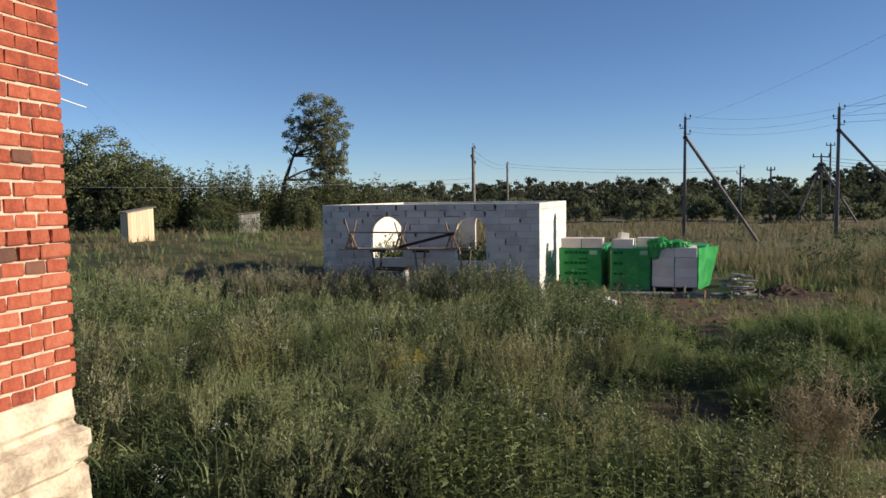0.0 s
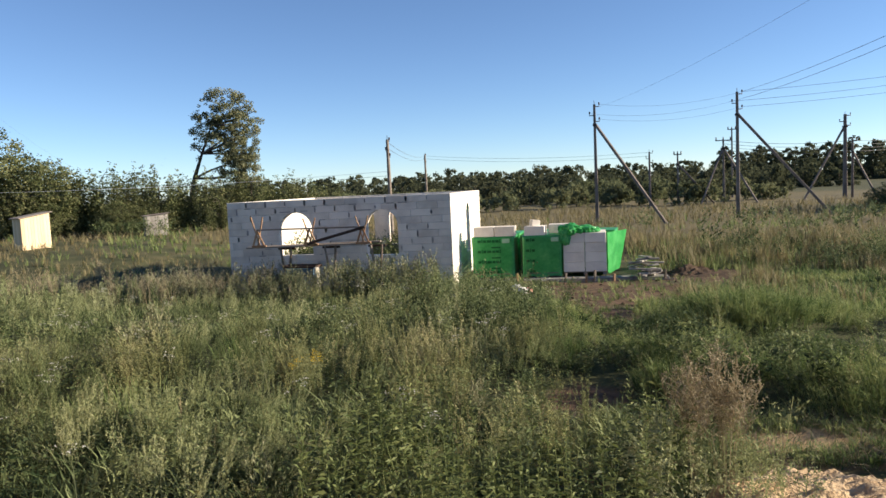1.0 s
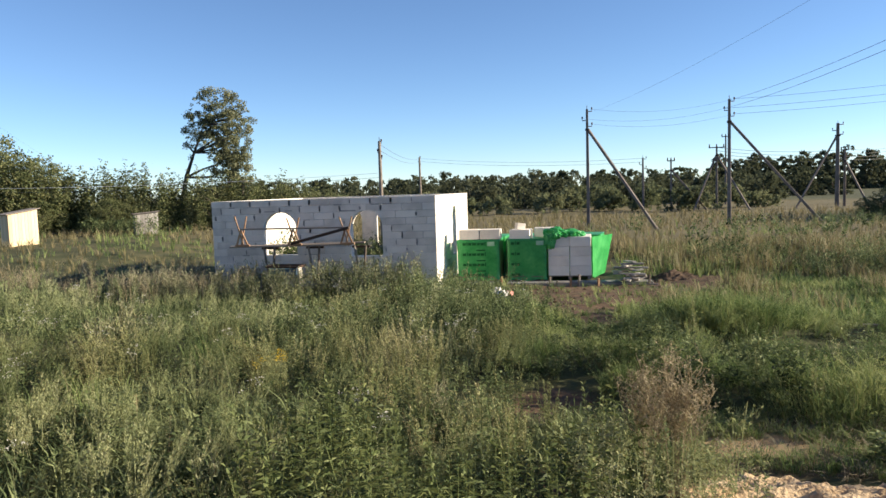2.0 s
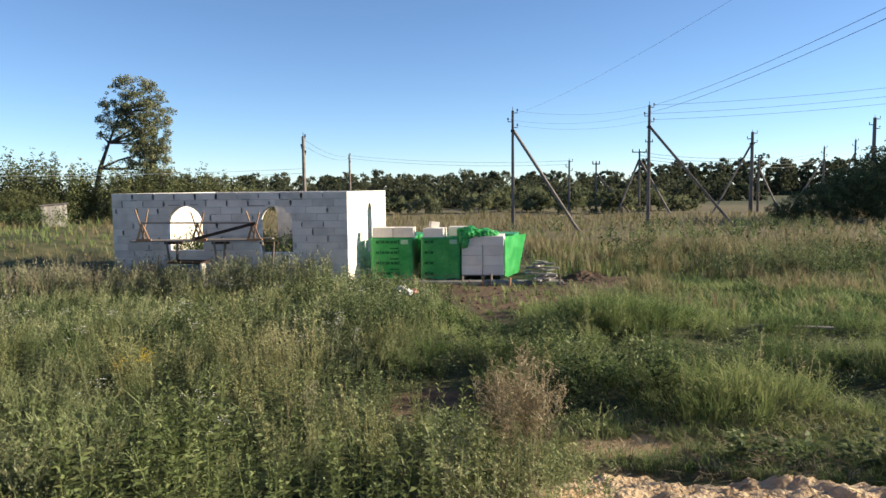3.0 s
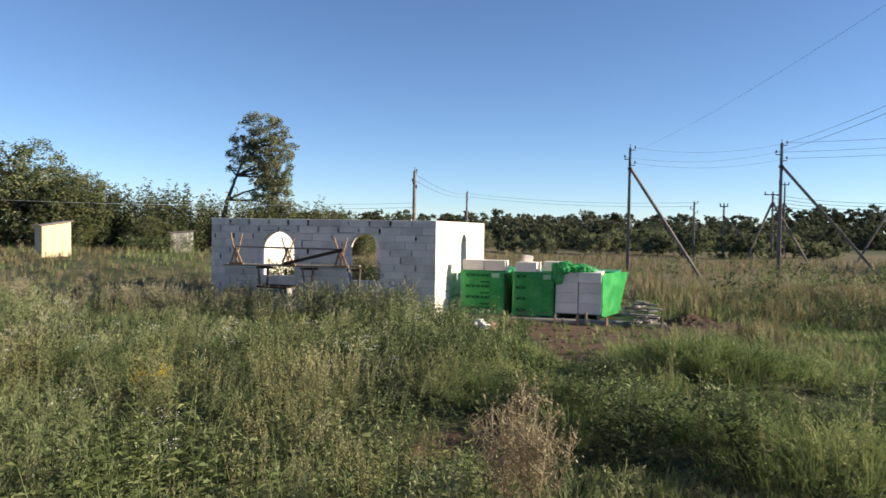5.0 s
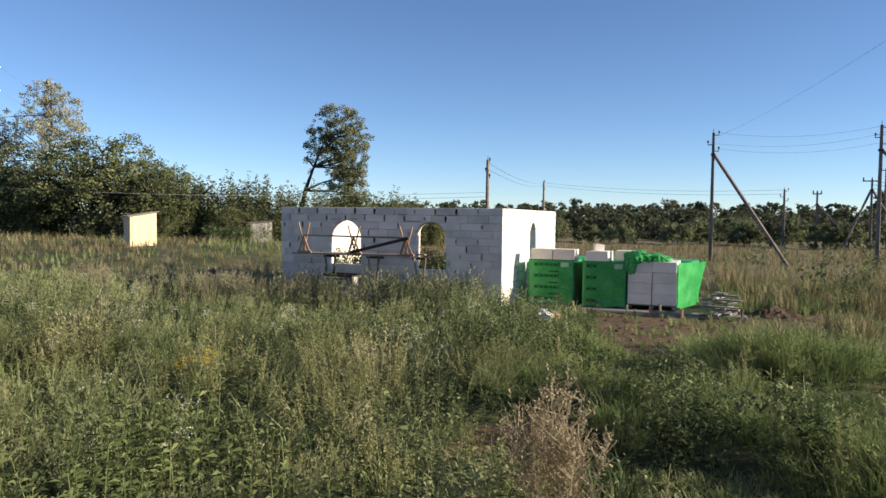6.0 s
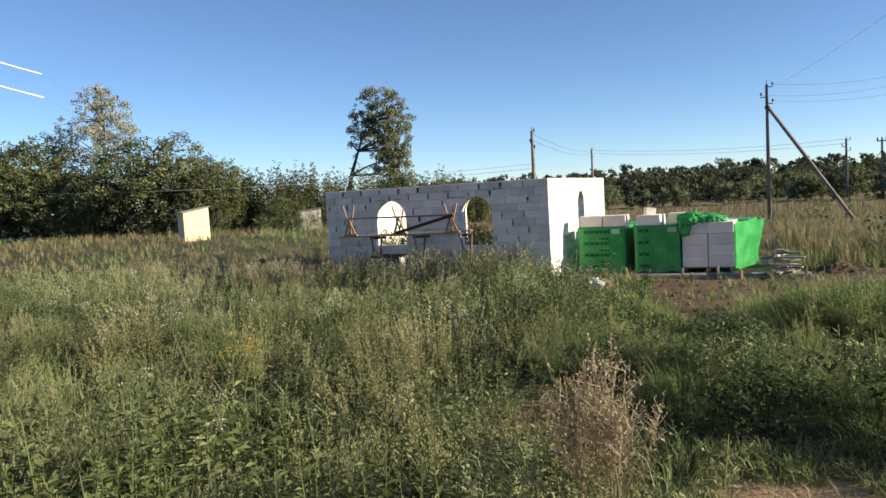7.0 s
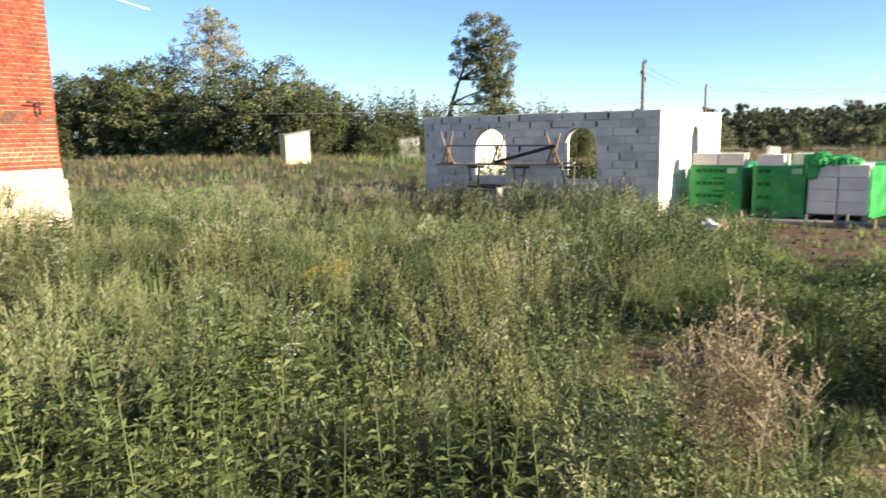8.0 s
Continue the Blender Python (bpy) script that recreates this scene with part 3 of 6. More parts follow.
build_tub()
upright = part("upright_block", box(-0.06, -0.05, 0, 0.06, 0.05, 0.98, 0.008), M_AAC)
upright.matrix_basis = pose(-3.42, -1.6, -0.38, 0, -3, 48)
tagged(upright, "pale offcut of block standing on end beside the trough", "block")


# ---- block pallets ----
def film_cover(w, d, h, seed):
    """Stretch film round a stack: a wrinkled box open below."""
    bm = bmesh.new()
    n, m = 14, 14
    around = [(-w / 2 + w * i / n, -d / 2) for i in range(n)] + [(w / 2, -d / 2 + d * i / n) for i in range(n)] + [(w / 2 - w * i / n, d / 2) for i in range(n)] + [(-w / 2, d / 2 - d * i / n) for i in range(n)]
    rows = []
    for j in range(m + 1):
        z = h * j / m
        row = []
        for x, y in around:
            q = noise.fractal(Vector((x * 2.5 + seed, y * 2.5, z * 2.2)), 0.7, 2.2, 3) * 0.018 + (0.03 if j == 0 else 0)
            l = math.hypot(x, y)
            row.append(bm.verts.new((x + x / l * q, y + y / l * q, z + (0.02 * math.sin(x * 9 + y * 7 + seed) if j == 0 else 0))))
        rows.append(row)
    k = len(around)
    for j in range(m):
        for i in range(k):
            bm.faces.new((rows[j][i], rows[j][(i + 1) % k], rows[j + 1][(i + 1) % k], rows[j + 1][i])).smooth = True
    f = bm.faces.new(rows[m])
    bmesh.ops.recalc_face_normals(bm, faces=bm.faces)
    return bm


def pallet_base(t, w, d):
    for i in range(5):
        y = -d / 2 + 0.05 + (d - 0.1) * i / 4
        part("deck_board", box(-w / 2, y - 0.05, 0.09, w / 2, y + 0.05, 0.112, 0.003), M_GREYWOOD, t)
    for x in (-w / 2 + 0.06, 0, w / 2 - 0.06):
        part("runner", box(x - 0.05, -d / 2, 0.0, x + 0.05, d / 2, 0.088, 0.004), M_GREYWOOD, t)


def block_pallet(at, rz, w=1.24, d=1.25, wrapped=True, seed=1.0, prints=True, print_end=1.0):
    t = group_of("block_pallet", "pallet of building blocks in green stretch film" if wrapped else "opened pallet of grey aerated blocks with green film torn back", "pallet", "pallets of building blocks", at=at, rz=rz)
    pallet_base(t, w, d)
    rnd = random.Random(int(seed * 100))
    if wrapped:
        part("film", film_cover(w, d, 1.22, seed), M_FILM, t, "glossy green printed film")
        part("stack", box(-w / 2 + 0.03, -d / 2 + 0.03, 0.113, w / 2 - 0.03, d / 2 - 0.03, 1.2, 0.01), M_AAC, t)
        if prints:
            for j in range(4):
                z = 1.16 - j * 0.31
                for x0, x1, zz, hh in ((-0.46, -0.36, -0.07, 0.075), (-0.34, -0.31, -0.06, 0.11), (-0.29, -0.2, -0.07, 0.075), (-0.18, -0.05, -0.07, 0.075), (-0.03, 0.06, -0.07, 0.075), (0.08, 0.18, -0.07, 0.075), (0.20, 0.23, -0.06, 0.11), (-0.05, 0.22, 0.055, 0.04)):
                    if z + zz < 0.12 or z + zz + hh / 2 > 1.18 or x1 > print_end:
                        continue
                    b = box(x0, -d / 2 - 0.022, z + zz - hh / 2, x1, -d / 2 - 0.016, z + zz + hh / 2, 0.0)
                    part("print_bar", b, M_PRINT, t)
            part("paper_label", box(0.28, -d / 2 - 0.026, 1.03, 0.5, -d / 2 - 0.02, 1.16), M_LABEL, t, "pale paper label")
    else:
        for k in range(4):
            for i in range(2):
                for j in range(5):
                    if j not in (0, 4) and k < 3:
                        continue
                    x0 = -w / 2 + 0.004 + i * 0.618
                    y0 = -d / 2 + j * 0.25
                    dz = rnd.uniform(-0.004, 0.004)
                    jx, jy = rnd.uniform(-0.012, 0.012), rnd.uniform(-0.012, 0.012)
                    part("block", box(x0 + jx, y0 + jy, 0.115 + k * 0.285, x0 + 0.61 + jx, y0 + 0.244 + jy, 0.115 + k * 0.285 + 0.28 + dz * 0, 0.008), M_AAC, t)
    return t


PZ = -0.2
block_pallet((1.02, 2.06, PZ), -2, w=1.25, seed=1.3)
block_pallet((2.46, 2.04, PZ), -2, w=1.14, seed=2.6, print_end=-0.19)
open_pallet = block_pallet((3.72, 2.04, PZ), -3, wrapped=False, seed=3.1)
block_pallet((1.15, 3.45, PZ), -3, seed=4.4, prints=False)
block_pallet((2.60, 3.45, PZ), -3, w=1.15, seed=5.5, prints=False)
block_pallet((4.10, 3.38, PZ), -9, seed=6.6, w=1.3, prints=False)


def torn_film():
    """The film of the opened pallet: one side left hanging, the rest crumpled on top."""
    bm = bmesh.new()
    for cx, cy, cz, rx, ry, rz, k in ((-0.38, -0.42, 1.32, 0.42, 0.34, 0.20, 1.0), (0.06, -0.34, 1.30, 0.36, 0.30, 0.15, 4.0), (-0.58, -0.60, 1.12, 0.17, 0.15, 0.24, 7.0)):
        q = bmesh.ops.create_icosphere(bm, subdivisions=4, radius=1.0)
        for v in q["verts"]:
            p = v.co.copy()
            f = 1 + 0.30 * noise.noise(p * 1.6 + Vector((k, 0, 0))) - 0.34 * abs(noise.noise(p * 3.1 + Vector((0, k, 0)))) - 0.22 * abs(noise.noise(p * 6.5 + Vector((0, 0, k)))) + 0.1
            v.co = Vector((cx + p.x * rx * f, cy + p.y * ry * f, max(cz + p.z * rz * f, 1.262 if k < 5 and abs(p.x * rx + cx) < 0.5 and p.y * ry + cy > -0.6 else 0.6)))
    part("crumpled_film", bm, M_FILM, open_pallet, "crumpled green film thrown back on top")
    side = bmesh.new()
    g = {}
    for i in range(15):
        for j in range(15):
            u, v = i / 14, j / 14
            q = 0.02 * noise.noise(Vector((u * 4, v * 5, 2.0)))
            g[i, j] = side.verts.new((0.655 + q + (0.36 + 0.24 * v) * u, -0.62 + 1.5 * u, 0.02 + (1.22 - 0.02 * u) * v))
    for i in range(14):
        for j in range(14):
            side.faces.new((g[i, j], g[i + 1, j], g[i + 1, j + 1], g[i, j + 1])).smooth = True
    part("side_film", side, M_FILM, open_pallet, "sunlit green film still on one side")


torn_film()


def loose_block(x, y, z, rz=0.0, tilt=0.0, size=(0.6, 0.25, 0.29)):
    b = part("loose_block", box(-size[0] / 2, -size[1] / 2, 0, size[0] / 2, size[1] / 2, size[2], 0.008), M_AAC)
    b.matrix_basis = pose(x, y, z, 0, tilt, rz)
    return tagged(b, "white aerated concrete block lying on a wrapped pallet", "block", "loose blocks on the pallets")


ZT = PZ + 1.225
for k, (x, y, z, rz, tl) in enumerate(((0.74, 1.58, ZT, -2, 0), (1.36, 1.56, ZT, -2, 0), (0.75, 1.86, ZT, -1, 0), (1.37, 1.85, ZT, -3, 0), (2.24, 1.60, ZT, -3, 0), (2.30, 1.95, ZT, 2, 0), (2.95, 2.3, ZT, -5, 0), (2.96, 2.62, ZT, -2, 0))):
    loose_block(x, y, z - (0.03 if x > 2 else 0), rz, tl)
loose_block(2.24, 1.68, ZT + 0.26, 25, 8, (0.26, 0.2, 0.19))

# formwork strip before the pallets
def build_formwork():
    f = group_of("formwork", "board formwork with stakes round a low concrete strip", "formwork")
    part("concrete_strip", box(0.3, 0.95, -0.55, 6.0, 1.42, -0.22, 0.02), M_FOUND, f)
    part("board", beam((1.2, 0.92, -0.34), (6.1, 0.80, -0.36), 0.03, 0.2), M_GREYWOOD, f)
    part("board", beam((4.9, 0.84, -0.28), (6.3, 2.4, -0.30), 0.03, 0.16), M_GREYWOOD, f)
    for x, h in ((1.72, 0.18), (3.1, 0.16), (3.3, 0.05), (3.68, 0.12), (3.92, 0.22), (4.45, 0.1), (5.15, 0.08), (5.85, 0.2)):
        part("stake", beam((x, 0.84, -0.75), (x + 0.02, 0.80, -0.2 + h), 0.05, 0.06), M_WOOD if x in (1.72, 3.68, 4.45) else M_GREYWOOD, f)


build_formwork()


def build_rubble():
    rnd = random.Random(21)
    crib = group_of("board_pile", "loose pile of grey boards and offcuts on bare soil", "boards")
    for i in range(16):
        a = rnd.uniform(-25, 25) + (90 if i % 3 == 0 else 0)
        x, y, z = 5.4 + rnd.uniform(-0.12, 0.15), 1.2 + rnd.uniform(-0.25, 0.25), -0.28 + 0.04 * i
        l = rnd.uniform(0.5, 0.95) if i % 3 else rnd.uniform(0.5, 0.8)
        d = Vector((math.cos(radians(a)), math.sin(radians(a)), rnd.uniform(-0.05, 0.05))) * l / 2
        part("board", beam(Vector((x, y, z)) - d, Vector((x, y, z)) + d, 0.12, 0.04), M_SILVERWOOD, crib)
    bm = bmesh.new()
    n = 36
    g = {}
    for i in range(n + 1):
        for j in range(n + 1):
            u, v = i / n * 2 - 1, j / n * 2 - 1
            r = math.hypot(u, v)
            z = 0.44 * max(0, 1 - r) ** 0.8 + 0.10 * noise.fractal(Vector((u * 3, v * 3, 1)), 0.7, 2.2, 5) * (1 if r < 0.9 else 0) - 0.12
            g[i, j] = bm.verts.new((6.75 + 1.15 * u, 1.9 + 1.1 * v, -0.34 + z))
    for i in range(n):
        for j in range(n):
            bm.faces.new((g[i, j], g[i + 1, j], g[i + 1, j + 1], g[i, j + 1]))
    tagged(part("soil_heap", bm, M_SOIL), "low heap of dug brown soil", "soil", kind="stuff")
    clods = bmesh.new()
    for i in range(300):
        x, y = rnd.uniform(0.8, 7.5), rnd.uniform(-5.6, 0.7)
        if (x - 3.8) ** 2 / 7 + (y + 1.8) ** 2 / 12 > 1:
            continue
        s = rnd.uniform(0.012, 0.055) * rnd.uniform(0.4, 1)
        q = bmesh.ops.create_icosphere(clods, subdivisions=1, radius=s)
        c = Vector((x, y, float(ground_z(x, y)) + s * 0.3))
        for v in q["verts"]:
            v.co = Vector((v.co.x * rnd.uniform(0.7, 1.5), v.co.y * rnd.uniform(0.7, 1.5), v.co.z * rnd.uniform(0.5, 0.9))) + c
    tagged(part("soil_clods", clods, M_SOIL), "scattered clods of dug brown soil", "soil", kind="stuff")
    for k, (mm, lab, x, y, s) in enumerate(((M_WHITEBAG, "crumpled white plastic bag in the weeds", 2.05, -4.55, 0.12), (M_REDBAG, "small faded red plastic bag in the weeds", 2.30, -4.6, 0.085), (M_WHITEBAG, "small crumpled white plastic bag in the weeds", 2.2, -4.9, 0.1))):
        bm = bmesh.new()
        bmesh.ops.create_icosphere(bm, subdivisions=3, radius=s)
        for v in bm.verts:
            v.co *= 1 + 0.5 * noise.noise(v.co * 14 + Vector((k * 5, 0, 0)))
            v.co.z *= 0.8
        o = tagged(part("plastic_bag", bm, mm), lab, "litter")
        o.location = (x, y, float(ground_z(x, y)) + s * 0.6 + 0.42)
    b = part("fallen_board", beam((8.3, -7.1, 0.08), (9.5, -7.5, 0.12), 0.12, 0.04), M_GREYWOOD)
    tagged(b, "weathered board lying in the grass", "board")


build_rubble()


# ---- sheds by the hedge ----
def build_shed(at, rz, w, d, h0, h1, wood, label):
    s = group_of("shed", label, "shed", at=at, rz=rz)
    n = 9
    for side in range(4):
        for i in range(n if side % 2 == 0 else 7):
            cnt = n if side % 2 == 0 else 7
            span = w if side % 2 == 0 else d
            a, b = -span / 2 + span * i / cnt + 0.002, -span / 2 + span * (i + 1) / cnt - 0.002
            if side == 0:
                top = h0 + (h1 - h0) * (i + 0.5) / cnt
                bm = box(a, -d / 2, 0, b, -d / 2 + 0.025, top, 0.003)
            elif side == 2:
                top = h0 + (h1 - h0) * (i + 0.5) / cnt
                bm = box(a, d / 2 - 0.025, 0, b, d / 2, top, 0.003)
            else:
                x = -w / 2 if side == 3 else w / 2 - 0.025
                bm = box(x, a, 0, x + 0.025, b, h0 if side == 3 else h1, 0.003)
            part("board", bm, wood, s)
    roof = beam((-w / 2 - 0.12, 0, h0 + 0.02), (w / 2 + 0.12, 0, h1 + 0.05), d + 0.24, 0.04)
    part("roof", roof, M_GREYWOOD if wood is M_SHEDWOOD else M_CONC, s)
    return s


build_shed((-23.6, 12.7, 0.28), 62, 1.4, 0.95, 1.70, 1.94, M_SHEDWOOD, "small pale plank outhouse with a sloping roof by the hedge")
build_shed((-23.1, 23.2, 0.15), 38, 1.4, 1.0, 1.46, 1.56, M_SILVERWOOD, "low grey weathered shack half hidden in weeds")


# ---- poles and wires ----
def utility_pole(x, y, top, braces=(), arms=True, wood=False, width=0.2, crossbar=0.0):
    z0 = float(ground_z(x, y)) - 0.3
    p = group_of("utility_pole", "weathered wooden utility pole with small insulators" if wood else ("grey concrete utility pole with slanting brace and insulators" if braces else "grey concrete utility pole with insulators"), "pole", "utility poles", at=(x, y, z0))
    h = top - z0
    bm = bmesh.new()
    rings = []
    for z, r in ((0, width * 0.62), (h * 0.5, width * 0.52), (h, width * 0.40)):
        if wood:
            rings.append([bm.verts.new((r * math.cos(a * math.pi / 5), r * math.sin(a * math.pi / 5), z)) for a in range(10)])
        else:
            c = r * 0.25
            rings.append([bm.verts.new(q) for q in ((-r, -r + c, z), (-r + c, -r, z), (r - c, -r, z), (r, -r + c, z), (r * 0.9, r - c, z), (r * 0.8, r, z), (-r * 0.8, r, z), (-r * 0.9, r - c, z))])
    for q0, q1 in zip(rings, rings[1:]):
        for i in range(len(q0)):
            bm.faces.new((q0[i - 1], q0[i], q1[i], q1[i - 1]))
    bm.faces.new(rings[-1])
    part("shaft", bm, M_GREYWOOD if wood else M_CONC, p)
    if arms:
        k = 0.4 if wood else width / 0.2
        for dz, s in ((-0.15, 1), (-0.75, -1), (-1.15, 1)):
            bm = rod((0, 0, h + dz), (0.34 * s * k, 0.0, h + dz), 0.028 * k, n=6)
            rod((0.32 * s * k, 0, h + dz), (0.32 * s * k, 0, h + dz + 0.16), 0.016, n=6, bm=bm)
            arm = part("crossarm", bm, M_STEEL, p)
            ins = rod((0.32 * s * k, 0, h + dz + 0.12), (0.32 * s * k, 0, h + dz + 0.22), 0.055, 0.045, 8)
            rod((0.32 * s * k, 0, h + dz + 0.22), (0.32 * s * k, 0, h + dz + 0.28), 0.065, 0.03, 8, bm=ins)
            part("insulator", ins, M_GLASS, arm)
        part("spike", rod((0, 0, h), (0, 0, h + 0.25), 0.02, n=6), M_STEEL, p)
    if crossbar:
        part("crossarm", beam((-crossbar, 0, h - 0.15), (crossbar, 0, h - 0.15), 0.1, 0.1), M_STEEL, p)
        for s in (-1, 0, 1):
            part("insulator", rod((s * crossbar * 0.9, 0, h - 0.1), (s * crossbar * 0.9, 0, h + 0.2), 0.07, 0.05, 8), M_GLASS, p)
    for bx, by, frac in braces:
        gz = float(ground_z(bx, by)) - 0.2 - z0
        part("brace", beam((bx - x, by - y, gz), (0.05 * (1 if bx > x else -1), 0, h * frac), 0.17, 0.17, 0.02), M_CONC, p, "slanting concrete brace")
        part("clamp", box(-width * 0.65, -width * 0.65, h * frac - 0.1, width * 0.65, width * 0.65, h * frac + 0.06, 0.01), M_STEEL, p)
    return p


utility_pole(5.47, 30.4, 7.68, [(9.75, 27.2, 0.84)])
utility_pole(14.97, 31.7, 8.04, [(20.9, 31.0, 0.83)])
utility_pole(-7.77, 25.1, 5.77, arms=True, wood=True, width=0.24)
utility_pole(-15.3, 78.0, 7.18, width=0.3, wood=True)
utility_pole(20.1, 60.0, 6.25, [(17.4, 58.5, 0.86), (23.0, 57.5, 0.86)], arms=False, crossbar=0.8)
utility_pole(15.6, 61.0, 5.05, [(19.5, 61.0, 0.8)], arms=False, crossbar=0.4)
utility_pole(12.65, 61.0, 5.35, width=0.22)
utility_pole(32.0, 60.0, 8.1, [(27.6, 59.0, 0.86)], width=0.32)
utility_pole(32.9, 60.5, 5.5, [(34.6, 58.5, 0.8)], arms=False, crossbar=0.4)
utility_pole(44.0, 70.0, 6.9, [(39.8, 69.0, 0.8)])
utility_pole(47.6, 70.0, 7.7, [(43.9, 69.0, 0.8)])
utility_pole(25.0, 78.0, 8.4, arms=False, crossbar=0.5)
utility_pole(44.6, 60.0, 9.4, [(41.0, 60.0, 0.7)], width=0.34)


def wire(a, b, sag, r=0.010, m=None, name="power_line", label="thin grey overhead power line", n=24, cat="wire"):
    cu = bpy.data.curves.new(name, "CURVE")
    cu.dimensions = "3D"
    cu.bevel_depth, cu.bevel_resolution = r, 1
    sp = cu.splines.new("POLY")
    sp.points.add(n)
    a, b = Vector(a), Vector(b)
    for i in range(n + 1):
        u = i / n
        p = a.lerp(b, u)
        sp.points[i].co = (p.x, p.y, p.z - sag * 4 * u * (1 - u), 1)
    cu.materials.append(m or M_WIRE)
    tmp = bpy.data.objects.new("tmp", cu)
    me = bpy.data.meshes.new_from_object(tmp)
    bpy.data.objects.remove(tmp)
    ob = new(name, me)
    return tagged(ob, label, cat, "overhead wires")


for dx, dz in ((0.32, -0.0), (-0.32, -0.6), (0.32, -1.0)):
    wire((5.47 + dx, 30.4, 7.68 + dz), (14.97 + dx, 31.7, 8.04 + dz), 0.45, 0.006)
    if dz > -0.9:
        wire((14.97 + dx, 31.7, 8.04 + dz), (15.0 + dx, -19.0, 8.3 + dz), 0.7, 0.009)
    wire((14.97 + dx, 31.7, 8.04 + dz), (42.0, 25.0 + dx, 9.9 + dz), 0.5)
for dz in (0.0, -0.35, -0.7, -1.05):
    wire((20.1, 60, 6.1 + dz), (32.9, 60.4, 5.4 + dz), 0.35, 0.02)
    wire((32.9, 60.4, 5.4 + dz), (44.0, 70, 6.3 + dz), 0.35, 0.02)
for dz in (0, -0.4):
    wire((-7.77, 25.1, 5.6 + dz), (-15.3, 78, 7.0 + dz), 0.5, 0.012)
    wire((-15.3, 78.0, 7.0 + dz), (12.65, 61, 5.3 + dz), 0.5, 0.014)
wire((5.79, 30.4, 7.5), (13.0, -19.0, 8.2), 0.7, 0.0035)
# the upper wire is coloured white for the sun on it
for dz in (0.0, -0.28):
    wire((-7.77, 25.1, 3.75 + dz), (-66.0, 18.0, 5.6 + dz), 1.0, 0.010, M_SUNWIRE if dz == 0 else M_WIRE, "power_line", "thin overhead wire in front of the hedge")
# service cables to the brick house
for (ex, ey, ez), lift in (((-8.6, -7.33, 5.08), 0.0), ((-8.8, -7.18, 4.64), 0.0)):
    # near length coloured white in place of the sun's glint
    wire((-8.35, -10.16, ez + 0.36), (ex, ey, ez), 0.03, 0.012, M_SUNWIRE, "service_cable", "service cable from the brick house, coloured white for its sun glint")
    wire((ex, ey, ez), (ex - 18.0, 31.0, ez + 0.7), 2.0, 0.0012, None, "service_wire", "thin bare service wire to the brick house")


# ---- plants: building blocks ----
def quad_leaves(P, D, L, W, droop=0.0, rng=RNG):
    """Rhombus leaves at points P along directions D (unit), of lengths L and widths W."""
    n = len(P)
    up = np.tile(np.array([[0.0, 0.0, 1.0]]), (n, 1)) + 0.6 * rng.normal(size=(n, 3))
    side = np.cross(D, up)
    side /= np.linalg.norm(side, axis=1, keepdims=True) + 1e-9
    mid = P + D * (L * 0.45)[:, None]
    tip = P + D * L[:, None]
    tip[:, 2] -= droop * L
    V = np.stack([P, mid + side * (W / 2)[:, None], tip, mid - side * (W / 2)[:, None]], 1).reshape(-1, 3)
    return V, np.arange(4 * n).reshape(n, 4)


def ribbons(A, B, w, rng=RNG):
    """Flat stems from A to B."""
    d = B - A
    s = np.cross(d, rng.normal(size=d.shape))
    s /= np.linalg.norm(s, axis=1, keepdims=True) + 1e-9
    s *= np.asarray(w).reshape(-1, 1) / 2
    V = np.stack([A - s, A + s, B + s * 0.6, B - s * 0.6], 1).reshape(-1, 3)
    return V, np.arange(4 * len(A)).reshape(-1, 4)


def join(*parts):
    V, Q, n = [], [], 0
    for v, q in parts:
        V.append(v)
        Q.append(q + n)
        n += len(v)
    return np.concatenate(V), np.concatenate(Q)


def unit(v):
    return v / (np.linalg.norm(v, axis=-1, keepdims=True) + 1e-9)


def weed(rng, h=1.0, n=80, leaf=0.085, wid=0.028, girth=0.15, rise=(0.3, 1.9)):
    """A bushy weed: leaning stems, leaves in sprays round them, a tapering leafy top."""
    out = []
    lean = rng.normal(size=2) * 0.10
    sprays = 7
    t0 = rng.uniform(0.25, 0.75, sprays)
    a0 = rng.uniform(0, 6.28, sprays)
    reach = girth * rng.uniform(0.6, 1.3, sprays)
    tip = np.stack([lean[0] * t0 * h + reach * np.cos(a0), lean[1] * t0 * h + reach * np.sin(a0), np.minimum(t0 + rng.uniform(0.18, 0.34, sprays), 0.97) * h], 1)
    root = np.stack([lean[0] * t0 * h, lean[1] * t0 * h, t0 * h], 1)
    top = np.array([[lean[0] * h, lean[1] * h, h]])
    A, B = np.concatenate([np.zeros((1, 3)), root]), np.concatenate([top, tip])
    out.append(ribbons(A[:1], B[:1], [0.008], rng))
    k = rng.integers(0, sprays + 1, n)
    u = rng.uniform(0.0, 1.05, n)
    u = np.where(k == 0, 0.2 + 0.8 * u, u)
    P = A[k] + (B[k] - A[k]) * u[:, None] + rng.normal(size=(n, 3)) * 0.016
    ang = rng.uniform(0, 6.28, n)
    D = unit(np.stack([np.cos(ang), np.sin(ang), rng.uniform(rise[0], rise[1], n)], 1))
    L = leaf * rng.uniform(0.55, 1.25, n) * (1.15 - 0.45 * P[:, 2] / h)
    out.append(quad_leaves(P, D, L, wid * rng.uniform(0.6, 1.2, n) * L / leaf, 0.2, rng))
    return join(*out)


